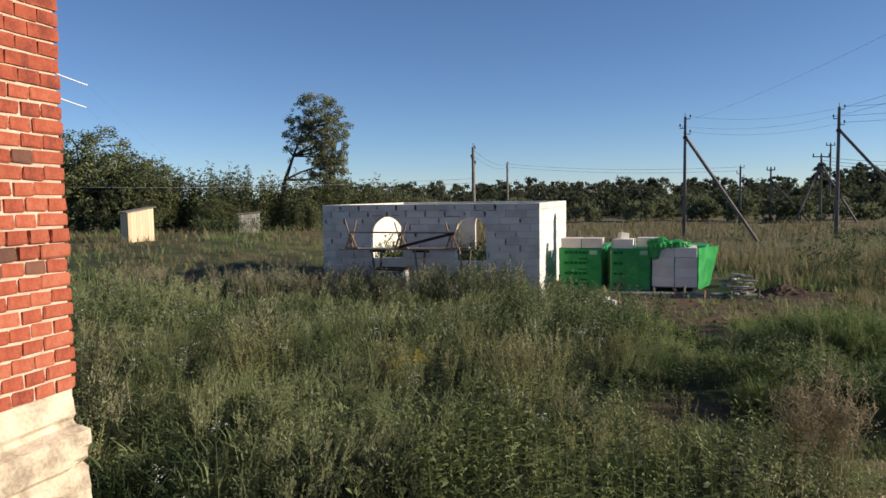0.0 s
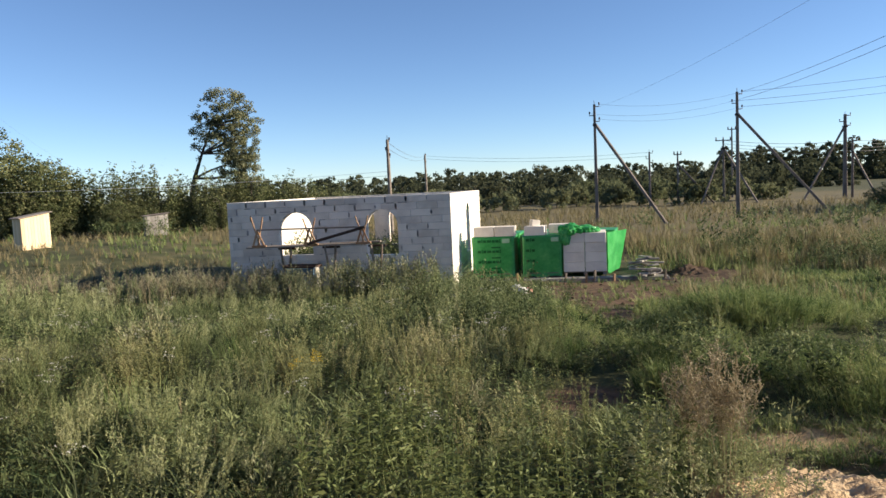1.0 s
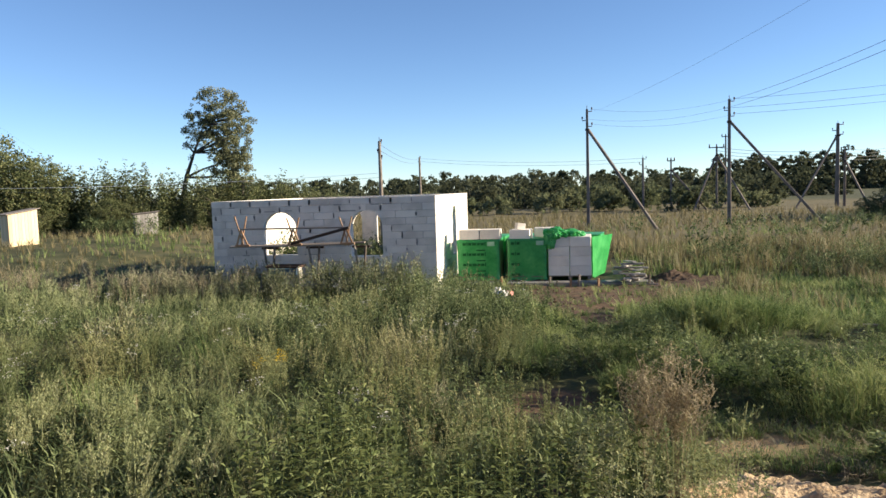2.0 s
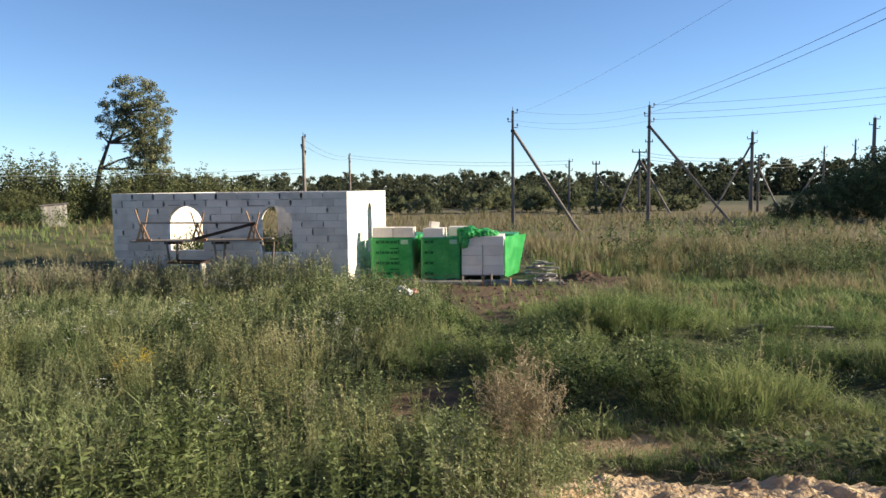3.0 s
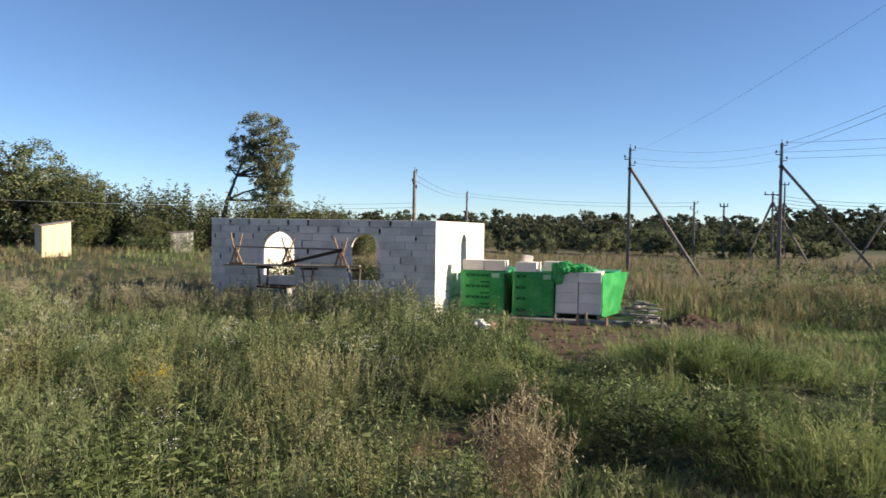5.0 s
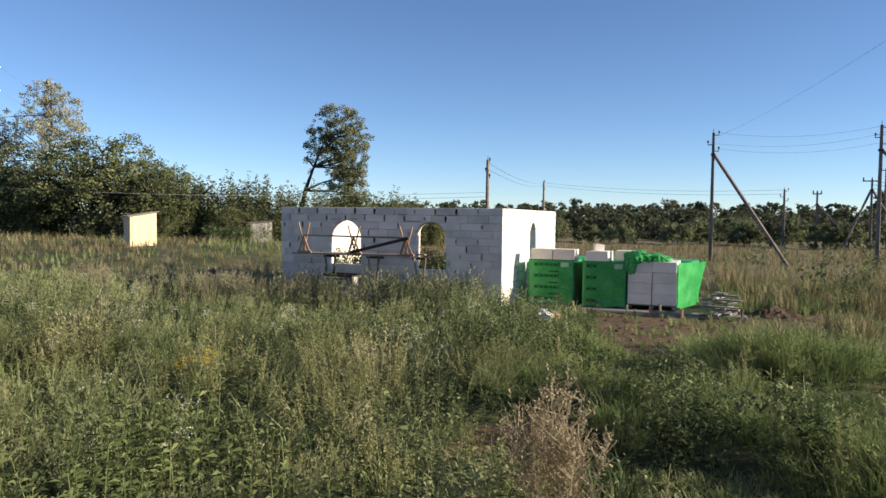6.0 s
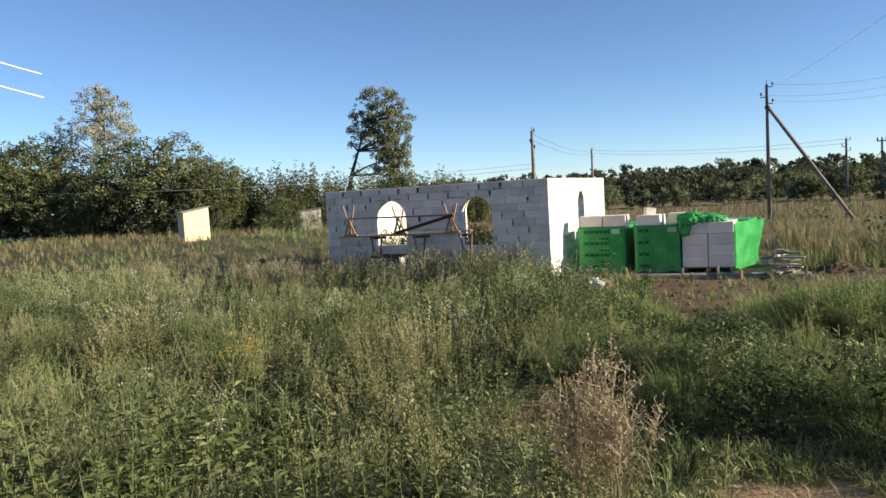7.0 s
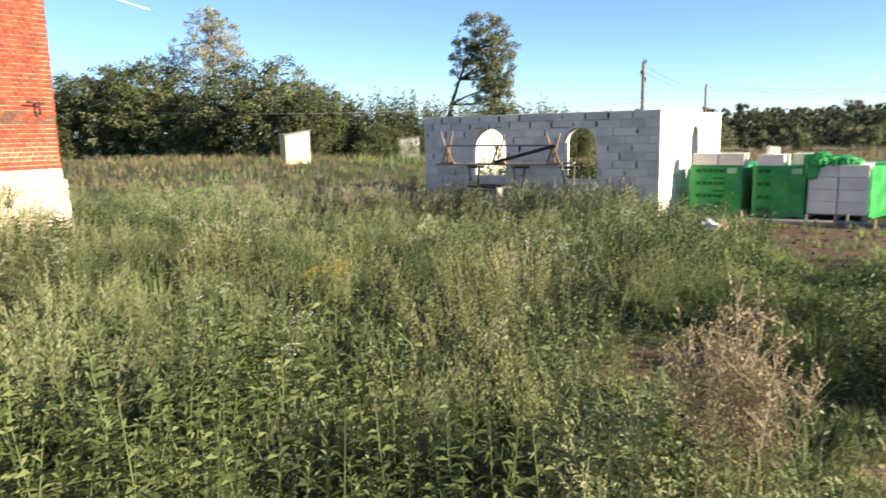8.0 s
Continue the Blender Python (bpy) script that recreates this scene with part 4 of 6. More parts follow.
def plume(rng, h=1.05, spikes=5, n=34, leaf=0.05, wid=0.014, hug=0.018, low=18):
    """A mugwort: arching spikes set close with small upright leaves, a few looser leaves below."""
    lean = rng.normal(size=2) * 0.05
    out = [ribbons(np.zeros((1, 3)), np.array([[lean[0], lean[1], h * 0.6]]), [0.009], rng)]
    for s in range(spikes):
        a = rng.uniform(0, 6.28)
        z0, z1 = h * rng.uniform(0.30, 0.55), h * (1.0 if s == 0 else rng.uniform(0.72, 0.95))
        reach = (0.03 if s == 0 else rng.uniform(0.08, 0.17)) * h
        p0 = np.array([lean[0] * z0, lean[1] * z0, z0])
        p2 = np.array([lean[0] + reach * math.cos(a), lean[1] + reach * math.sin(a), z1])
        p1 = p0 * 0.45 + p2 * 0.55 + np.array([0.3 * reach * math.cos(a), 0.3 * reach * math.sin(a), -0.03])
        t = rng.uniform(0.12, 1.0, n) ** 0.85
        P = (1 - t)[:, None] ** 2 * p0 + (2 * t * (1 - t))[:, None] * p1 + (t ** 2)[:, None] * p2
        P = P + rng.normal(size=(n, 3)) * hug * (1.25 - t)[:, None]
        D = unit(unit(p2 - p1)[None] + rng.normal(size=(n, 3)) * 0.42 + np.array([0, 0, 0.25]))
        L = leaf * rng.uniform(0.6, 1.2, n) * (1.25 - 0.6 * t)
        out.append(quad_leaves(P, D, L, wid * rng.uniform(0.7, 1.2, n), 0.05, rng))
    ang = rng.uniform(0, 6.28, low)
    P = np.stack([0.03 * np.cos(ang), 0.03 * np.sin(ang), rng.uniform(0.1, 0.5, low) * h], 1)
    D = unit(np.stack([np.cos(ang), np.sin(ang), rng.uniform(0.1, 1.0, low)], 1))
    out.append(quad_leaves(P, D, leaf * rng.uniform(1.0, 1.9, low), np.full(low, wid * 1.5), 0.2, rng))
    return join(*out)


def seeder(rng, h=0.95, stems=5, n=40, leaf=0.032):
    """A loose seeding weed: thin upright stems with small beads along their upper half, narrow leaves below."""
    out = []
    for k in range(stems):
        a, reach, hh = rng.uniform(0, 6.28), rng.uniform(0.04, 0.2), h * rng.uniform(0.75, 1.0)
        end = np.array([reach * math.cos(a), reach * math.sin(a), hh])
        out.append(ribbons(np.zeros((1, 3)), end[None], [0.006], rng))
        t = rng.uniform(0.5, 1.0, n)
        P = end[None] * t[:, None] + rng.normal(size=(n, 3)) * 0.022 * (1.3 - t)[:, None]
        D = unit(rng.normal(size=(n, 3)) * 0.6 + np.array([0, 0, 0.8]))
        out.append(quad_leaves(P, D, leaf * rng.uniform(0.6, 1.3, n), leaf * 0.45 * rng.uniform(0.7, 1.2, n), 0, rng))
        m = 9
        t = rng.uniform(0.12, 0.6, m)
        P = end[None] * t[:, None]
        b = rng.uniform(0, 6.28, m)
        D = unit(np.stack([np.cos(b), np.sin(b), rng.uniform(0.4, 1.6, m)], 1))
        out.append(quad_leaves(P, D, rng.uniform(0.06, 0.11, m), np.full(m, 0.017), 0.25, rng))
    return join(*out)


def nettle(rng, h=0.95, pairs=16, leaf=0.085):
    lean = rng.normal(size=2) * 0.08
    ts = np.linspace(0, 1, 4)
    pts = np.stack([lean[0] * ts * h, lean[1] * ts * h, ts * h], 1)
    out = [ribbons(pts[:-1], pts[1:], [0.010, 0.009, 0.007], rng)]
    t = np.repeat(np.linspace(0.2, 1.0, pairs), 2)
    a = np.repeat(np.arange(pairs) * 1.57 + rng.uniform(0, 1.5), 2) + np.tile([0, math.pi], pairs) + rng.normal(size=2 * pairs) * 0.2
    P = np.stack([lean[0] * t * h, lean[1] * t * h, t * h], 1)
    D = unit(np.stack([np.cos(a), np.sin(a), 0.45 + 1.0 * (t > 0.85)], 1))
    L = leaf * (1.15 - 0.65 * t ** 3) * rng.uniform(0.8, 1.2, len(t))
    out.append(quad_leaves(P, D, L, L * 0.27, 0.25, rng))
    return join(*out)


def tuft(rng, h=0.6, n=16, spread=0.25, w=0.009):
    """Arching grass blades in two bends."""
    a = rng.uniform(0, 6.28, n)
    r = rng.uniform(0, 0.06, n)
    hh = h * rng.uniform(0.5, 1.1, n)
    out_r = spread * rng.uniform(0.2, 1.1, n)
    A = np.stack([r * np.cos(a), r * np.sin(a), np.zeros(n)], 1)
    B = np.stack([(r + out_r * 0.35) * np.cos(a), (r + out_r * 0.35) * np.sin(a), hh * 0.65], 1)
    C = np.stack([(r + out_r) * np.cos(a), (r + out_r) * np.sin(a), hh * rng.uniform(0.75, 1.0, n)], 1)
    s = np.stack([-np.sin(a), np.cos(a), 0 * a], 1) * w / 2
    V = np.stack([A - s, A + s, B + s * 0.9, B - s * 0.9, C, C + s * 0.15], 1).reshape(-1, 3)
    k = np.arange(n)[:, None] * 6
    Q = np.concatenate([k + np.array([[0, 1, 2, 3]]), k + np.array([[3, 2, 5, 4]])])
    return V, Q


def dry_stems(rng, h=1.05, stems=26, twigs=9):
    """Branching withered stems: for each its twigs and its seeds."""
    made = []
    for s in range(stems):
        a, r = rng.uniform(0, 6.28), rng.uniform(0.06, 0.27)
        hh = h * rng.uniform(0.7, 1.05)
        p0 = np.array([0.1 * r * math.cos(a), 0.1 * r * math.sin(a), 0.0])
        p1 = np.array([r * 0.5 * math.cos(a), r * 0.5 * math.sin(a), hh * 0.55])
        p2 = np.array([r * math.cos(a), r * math.sin(a), hh])
        out = [ribbons(np.array([p0, p1]), np.array([p1, p2]), [0.008, 0.005], rng)]
        t = rng.uniform(0.40, 1.0, twigs)
        P = p1 + (p2 - p1) * ((t - 0.35) / 0.65)[:, None]
        D = unit(np.stack([rng.normal(size=twigs), rng.normal(size=twigs), rng.uniform(0.6, 1.6, twigs)], 1))
        E = P + D * rng.uniform(0.06, 0.15, twigs)[:, None]
        out.append(ribbons(P, E, np.full(twigs, 0.004), rng))
        m = twigs * 5
        S = np.repeat(P, 5, 0) + (np.repeat(E, 5, 0) - np.repeat(P, 5, 0)) * rng.uniform(0.2, 1.05, m)[:, None]
        seeds = quad_leaves(S, unit(rng.normal(size=(m, 3)) + np.array([0, 0, 0.5])), rng.uniform(0.012, 0.026, m), rng.uniform(0.006, 0.011, m), 0, rng)
        made.append((join(*out), seeds))
    return made


def broadleaf(rng, n=16, size=0.085):
    a = rng.uniform(0, 6.28, n)
    P = np.stack([0.05 * np.cos(a), 0.05 * np.sin(a), rng.uniform(0.05, 0.45, n)], 1)
    D = unit(np.stack([np.cos(a), np.sin(a), rng.uniform(0.1, 0.9, n)], 1))
    L = size * rng.uniform(0.6, 1.2, n)
    return quad_leaves(P, D, L, L * 0.5, 0.3, rng)


def umbel(rng, h=0.9, heads=5, petals=9, spread=0.12):
    lean = rng.normal(size=3) * 0.05
    top = np.array([lean[0], lean[1], h * 0.8])
    ends = top + np.stack([rng.uniform(-1, 1, heads) * spread, rng.uniform(-1, 1, heads) * spread, rng.uniform(0.08, 0.2, heads) * h], 1)
    stem = join(ribbons(np.zeros((1, 3)), top[None], [0.008], rng), ribbons(np.repeat(top[None], heads, 0), ends, np.full(heads, 0.004), rng))
    m = heads * petals
    P = np.repeat(ends, petals, 0) + rng.normal(size=(m, 3)) * np.array([0.022, 0.022, 0.006])
    D = unit(np.stack([rng.normal(size=m), rng.normal(size=m), 0.3 + 0 * P[:, 0]], 1))
    fl = quad_leaves(P, D, np.full(m, 0.013), np.full(m, 0.011), 0, rng)
    return stem, fl


def scatter(name, protos, X, Y, S, material, label, category="plants", rng=RNG, tilt=0.12, zoff=0.0, stretch=0.15, lean=None):
    """One mesh of many plants: each place takes one of the protos, turned, leaned and scaled."""
    if len(X) == 0:
        return None
    Z = ground_z(X, Y) + zoff - 0.02
    S = S * lowness(X, Y)
    pick = rng.integers(0, len(protos), len(X))
    VV, QQ, n0 = [], [], 0
    for k, (V, Q) in enumerate(protos):
        sel = np.nonzero(pick == k)[0]
        if not len(sel):
            continue
        a = rng.uniform(0, 6.28, len(sel))
        c, s = np.cos(a), np.sin(a)
        sc = S[sel]
        sz = sc * rng.uniform(1 - stretch, 1 + stretch, len(sel))
        tx, ty = rng.normal(size=len(sel)) * tilt, rng.normal(size=len(sel)) * tilt
        if lean is not None:
            tx, ty = tx + lean[0][sel], ty + lean[1][sel]
        x = (V[None, :, 0] * c[:, None] - V[None, :, 1] * s[:, None]) * sc[:, None]
        y = (V[None, :, 0] * s[:, None] + V[None, :, 1] * c[:, None]) * sc[:, None]
        z = V[None, :, 2] * sz[:, None]
        W = np.stack([x + tx[:, None] * z * (0.55 + 0.6 * z) + X[sel][:, None], y + ty[:, None] * z * (0.55 + 0.6 * z) + Y[sel][:, None], z + Z[sel][:, None]], -1)
        VV.append(W.reshape(-1, 3))
        off = n0 + np.arange(len(sel)) * len(V)
        QQ.append((Q[None] + off[:, None, None]).reshape(-1, 4))
        n0 += len(sel) * len(V)
    me = mesh_np(name, np.concatenate(VV), np.concatenate(QQ), material)
    return tagged(new(name, me), label, category, kind="stuff")


PATH_XY = np.array([(2.8, -20.15), (3.05, -19.8), (3.6, -19.6), (4.2, -19.25), (4.47, -18.73), (4.7, -18.3), (4.89, -17.8), (4.6, -17.3)])


def allowed(X, Y, clear=1.35, margin=0.0):
    """Where plants may stand: off the house, the pallets, the soil, the sand and the camera's way."""
    ok = ~((X > HX0 - 0.12 - margin) & (X < 0.12 + margin) & (Y > -0.12 - margin) & (Y < HY1 + 0.12))
    ok &= ~((X > 0.1) & (X < 5.2) & (Y > 0.7) & (Y < 4.2))
    ok &= ~((X < 0.45) & (Y < -16.8)) & ~((X < -7.2) & (Y < -9.8))
    d = np.min(np.hypot(X[:, None] - PATH_XY[None, :, 0], Y[:, None] - PATH_XY[None, :, 1]), 1)
    ok &= d > clear
    left = 3.75 + 0.5 * np.clip(Y + 15, -1, 1.4) + 0.12 * np.sin(Y * 4.1)
    ok &= ~((Y < -13.6 + 0.25 * np.sin(X * 1.7)) & (X > left))
    ok &= ~((X > -23.9) & (X < -21.6) & (Y > 12.1) & (Y < 14.2))
    return ok


def in_view(X, Y):
    """The wedge of field that the walk overlooks."""
    right = X < 5.6 + 0.64 * (Y + 19.5)
    left = (X > 5.4 - 2.35 * (Y + 17.9)) | (X > 3.4 - 1.25 * (Y + 20.6))
    return right & left


def soil_zone(X, Y):
    q = ((X - 3.8) / 2.7) ** 2 + ((Y + 1.5) / 2.8) ** 2
    q2 = ((X - 6.2) / 1.7) ** 2 + ((Y - 0.2) / 1.7) ** 2
    q3 = ((X - 4.0) / 0.45) ** 2 + ((Y + 5.2) / 1.0) ** 2
    return (q < 1) | (q2 < 1) | (q3 < 1)


def lowness(X, Y):
    """Plants stay low beside the walk and on the trodden way from the sand to the pallets."""
    near = np.min(np.hypot(X[:, None] - PATH_XY[None, :, 0], Y[:, None] - PATH_XY[None, :, 1]), 1)
    way = 3.8 + 0.25 * np.sin(Y * 0.9)
    return (0.66 + 0.34 * sstep(1.6, 5.5, near)) * (1 - 0.3 * sstep(0.9, 0.4, np.abs(X - way)) * sstep(-10.5, -8.5, Y) * sstep(0.5, -1.0, Y))


def patches(X, Y, s, seed):
    return np.array([fbm(a, b, s, seed) for a, b in zip(X, Y)])


def field(n, x0, x1, y0, y1, clear=1.35):
    X, Y = RNG.uniform(x0, x1, n), RNG.uniform(y0, y1, n)
    k = in_view(X, Y) & allowed(X, Y, clear)
    return X[k], Y[k]


def tussocks(per_m2, x0, x1, y0, y1, r, h, seed, where):
    """Middles, radii and heights of plant tussocks strewn over a stretch of the field."""
    rng = np.random.default_rng(seed)
    n = int(per_m2 * (x1 - x0) * (y1 - y0))
    X, Y = rng.uniform(x0, x1, n), rng.uniform(y0, y1, n)
    k = in_view(X, Y) & allowed(X, Y, 1.2) & ~soil_zone(X, Y) & where(X, Y)
    X, Y = X[k], Y[k]
    size = rng.uniform(0.0, 1.0, len(X))
    H = (h[0] + (h[1] - h[0]) * (0.6 * size + 0.4 * rng.random(len(X)))) * (1 + 0.22 * patches(X, Y, 0.5, 2.0))
    return X, Y, r[0] + (r[1] - r[0]) * size, H


def fill(T, pick, per_m2, drop=0.5, lean=0.34, wind=-0.10, clear=1.15):
    """Plants of the picked tussocks: places, heights lowest at the rim, and their lean outwards and with the wind."""
    X, Y, H, LX, LY = [], [], [], [], []
    for x, y, r, h in zip(*[q[pick] for q in T]):
        n = max(3, int(per_m2 * math.pi * r * r))
        a, d = RNG.uniform(0, 6.28, n), np.sqrt(RNG.random(n))
        X.append(x + r * d * np.cos(a))
        Y.append(y + r * d * np.sin(a))
        H.append(h * (1 - drop * d ** 2) * RNG.uniform(0.82, 1.12, n))
        LX.append(lean * d * np.cos(a) + wind)
        LY.append(lean * d * np.sin(a))
    if not X:
        return (np.zeros(0),) * 5
    X, Y, H, LX, LY = (np.concatenate(q) for q in (X, Y, H, LX, LY))
    k = allowed(X, Y, clear) & ~worn(X, Y)
    return X[k], Y[k], H[k], LX[k], LY[k]


def worn(X, Y):
    """Trodden spots with bare, shaded soil: on the way from the sand to the pallets."""
    out = np.zeros(len(X), dtype=bool)
    for x, y, rx, ry in ((3.2, -11.75, 0.42, 0.75), (3.18, -14.1, 0.45, 0.42), (5.0, -12.45, 0.75, 0.32), (8.1, -11.15, 0.55, 0.3), (7.1, -8.6, 0.6, 0.3), (0.5, -13.1, 0.4, 0.25), (-2.6, -12.2, 0.5, 0.3)):
        out |= ((X - x) / rx) ** 2 + ((Y - y) / ry) ** 2 < 1
    return out


def sow(name, protos, height, T, pick, per_m2, material, label, drop=0.58, lean=0.34, wind=-0.10, clear=1.15):
    X, Y, H, LX, LY = fill(T, pick, per_m2, drop, lean, wind, clear)
    return scatter(name, protos, X, Y, H / height, material, label, tilt=0.07, lean=(LX, LY))


def build_weeds():
    # tussocks of tall weeds in the foreground: each of one kind
    left = lambda X, Y: X < 2.9 + 0.25 * np.sin(Y * 1.3)
    T = tussocks(1.45, -11, 3.6, -19.6, -8.8, (0.28, 0.66), (0.52, 1.02), 61, left)
    p2, u = patches(T[0], T[1], 0.45, 21.0), RNG.random(len(T[0]))
    middle = sstep(-1.2, 1.2, T[0])
    near = sstep(-14.3, -15.3, T[1]) * sstep(1.2, 2.2, T[0])
    leafy = u < 0.13 + 0.45 * near
    seedy = ~leafy & (u < 0.18 + 0.36 * middle)
    grassy = ~leafy & ~seedy & (u > 0.975)
    pale = ~leafy & ~seedy & ~grassy
    sow("pale_plumes", [plume(RNG, 1.1, 7, 42, 0.055, 0.0105, 0.016, 16) for _ in range(6)], 1.1, T, pale & (p2 > -0.12), 16, M_PLUME, "pale feathery mugwort plumes", wind=0.22)
    sow("tall_weeds", [plume(RNG, 1.05, 6, 22, 0.085, 0.018, 0.03, 22) for _ in range(5)], 1.05, T, pale & (p2 <= -0.12), 16, M_WEED, "dense grey-green mugwort and tall weeds", wind=0.18)
    sow("leafy_weeds", [weed(RNG, 0.95, 130, 0.075, 0.022, 0.15, (0.2, 1.6)) for _ in range(5)], 1.0, T, leafy, 14, M_NETTLE, "leafy green weeds between the plumes")
    sow("seeding_weeds", [seeder(RNG) for _ in range(6)], 0.95, T, seedy, 22, M_SEED, "olive-brown seeding weeds with beaded stems", 0.35, 0.2)
    sow("tall_grass", [tuft(RNG, 0.9, 20, 0.25, 0.008) for _ in range(5)], 0.85, T, grassy, 12, M_GRASS, "tall green grass among the weeds", 0.3, 0.2)
    some = RNG.random(len(T[0])) < 0.10
    sow("dry_stalks", [weed(RNG, 1.1, 60, 0.05, 0.014, 0.08, (0.8, 3.0)) for _ in range(4)], 1.0, T, some & ~leafy, 2.2, M_STRAW, "straw-coloured dry seeding stalks", 0.2, 0.25)
    # low floor under and between them, its dark leaf colour deepening the shade
    X, Y = field(4800, -11, 3.4, -19.4, -8.6, 1.1)
    k = ~worn(X, Y)
    X, Y = X[k], Y[k]
    scatter("low_weeds", [weed(RNG, 0.30, 28, 0.07, 0.026, 0.16, (0.1, 1.0)) for _ in range(5)], X, Y, 0.9 + 0.5 * patches(X, Y, 0.8, 4.0) + RNG.uniform(-0.25, 0.3, len(X)), M_NETTLE, "low dark weeds under the tall ones")
    # the grass and weeds of the overgrown heaps
    X, Y, S, LX, LY = [], [], [], [], []
    for x, y, rx, ry, h in MOUNDS:
        n = int(64 * math.pi * rx * ry)
        a, d = RNG.uniform(0, 6.28, n), np.sqrt(RNG.random(n)) * RNG.uniform(0.8, 1.12, n)
        X.append(x + rx * d * np.cos(a))
        Y.append(y + ry * d * np.sin(a))
        S.append((0.08 + 0.46 * h) * (1 - 0.35 * np.minimum(d, 1) ** 2) * RNG.uniform(0.75, 1.15, n))
        LX.append(0.5 * d * np.cos(a) - 0.08)
        LY.append(0.5 * d * np.sin(a))
    X, Y, S, LX, LY = (np.concatenate(q) for q in (X, Y, S, LX, LY))
    k = allowed(X, Y, 1.6) & ~soil_zone(X, Y) & ~worn(X, Y)
    X, Y, S, LX, LY = X[k], Y[k], S[k], LX[k], LY[k]
    g = RNG.random(len(X)) + 0.5 * patches(X, Y, 0.9, 15.0) < 0.42
    scatter("lush_grass", [tuft(RNG, 0.5, 30, 0.34, 0.0055) for _ in range(6)], X[g], Y[g], S[g] / 0.44, M_GRASS, "lush green grass mounds", tilt=0.08, lean=(LX[g], LY[g]))
    g = ~g
    scatter("mound_weeds", [weed(RNG, 0.55, 70, 0.062, 0.0155, 0.15, (0.4, 2.2)) for _ in range(5)], X[g], Y[g], S[g] / 0.52, M_GRASS, "green leafy weeds on the grassy mounds", tilt=0.08, lean=(LX[g], LY[g]))
    k = RNG.random(len(X)) < 0.035
    scatter("mound_stalks", [seeder(RNG, 0.9, 3, 26) for _ in range(4)], X[k], Y[k], S[k] / 0.50, M_SEED, "thin seeding stalks above the mounds", tilt=0.1)
    T = tussocks(0.5, 3.2, 13, -12.6, -2.0, (0.25, 0.5), (0.20, 0.46), 64, lambda X, Y: X > 3.2)
    sow("small_tussocks", [tuft(RNG, 0.5, 22, 0.24, 0.009) for _ in range(5)], 0.45, T, RNG.random(len(T[0])) < 0.6, 24, M_GRASS, "small grass tussocks between the mounds", clear=1.6)
    # green and bluish weeds beside the bare soil, up to the house's corner
    X, Y = np.concatenate([RNG.normal(2.1, 0.55, 60), RNG.normal(1.0, 0.7, 80), RNG.normal(1.7, 0.7, 90), RNG.normal(0.3, 0.8, 60)]), np.concatenate([RNG.normal(-6.4, 0.6, 60), RNG.normal(-4.1, 0.6, 80), RNG.normal(-8.4, 0.7, 90), RNG.normal(-2.6, 0.5, 60)])
    k = allowed(X, Y) & ~soil_zone(X, Y)
    scatter("lush_weeds", [weed(RNG, 0.9, 120, 0.075, 0.024, 0.2, (0.4, 2.0)) for _ in range(5)], X[k], Y[k], 0.86 + RNG.uniform(-0.25, 0.22, k.sum()), M_NETTLE, "lush green weeds beside the bare soil")
    # low greenery in the hollows between the mounds, coloured dark for the shade there
    X, Y = RNG.uniform(2.4, 11, 2600), RNG.uniform(-12.7, -1.5, 2600)
    k = in_view(X, Y) & allowed(X, Y) & ~soil_zone(X, Y) & ~worn(X, Y) & (RNG.random(2600) < np.where(Y < -7, 0.8, 0.5))
    X, Y = X[k], Y[k]
    scatter("hollow_weeds", [weed(RNG, 0.22, 30, 0.07, 0.026, 0.2, (0.1, 1.0)) for _ in range(5)], X, Y, 0.8 + 0.35 * patches(X, Y, 0.7, 4.0) + RNG.uniform(-0.2, 0.3, len(X)), M_NETTLE, "low dark green weeds in the hollows between grass mounds")
    # rank dark weeds in the shade between the withered bush and the heaps
    X, Y = np.concatenate([RNG.uniform(4.4, 5.9, 60), RNG.uniform(3.5, 5.2, 36)]), np.concatenate([RNG.uniform(-12.2, -10.6, 60), RNG.uniform(-10.8, -9.0, 36)])
    k = allowed(X, Y, 1.6) & ~worn(X, Y)
    scatter("rank_weeds", [weed(RNG, 0.6, 84, 0.085, 0.030, 0.2, (0.1, 1.5)) for _ in range(5)], X[k], Y[k], 0.8 + RNG.uniform(-0.4, 0.4, k.sum()), M_NETTLE, "rank dark leafy weeds between the heaps")
    # nettles close to the walk
    X, Y = RNG.uniform(1.3, 4.3, 700), RNG.uniform(-17.6, -13.8, 700)
    k = allowed(X, Y, 1.5) & (patches(X, Y, 1.1, 6.0) > 0.0) & ~worn(X, Y)
    X, Y = X[k], Y[k]
    S = 0.98 + RNG.uniform(-0.2, 0.22, len(X))
    near = np.zeros(len(X), dtype=bool)
    near[np.argsort(np.hypot(X - 3.2, Y + 15.4))[:72]] = True
    scatter("nettles", [nettle(RNG, 0.95, 15, 0.098) for _ in range(6)], X[~near], Y[~near], S[~near], M_NETTLETOP, "stinging nettles with paired toothed leaves")
    rnd = random.Random(77)
    kinds = []
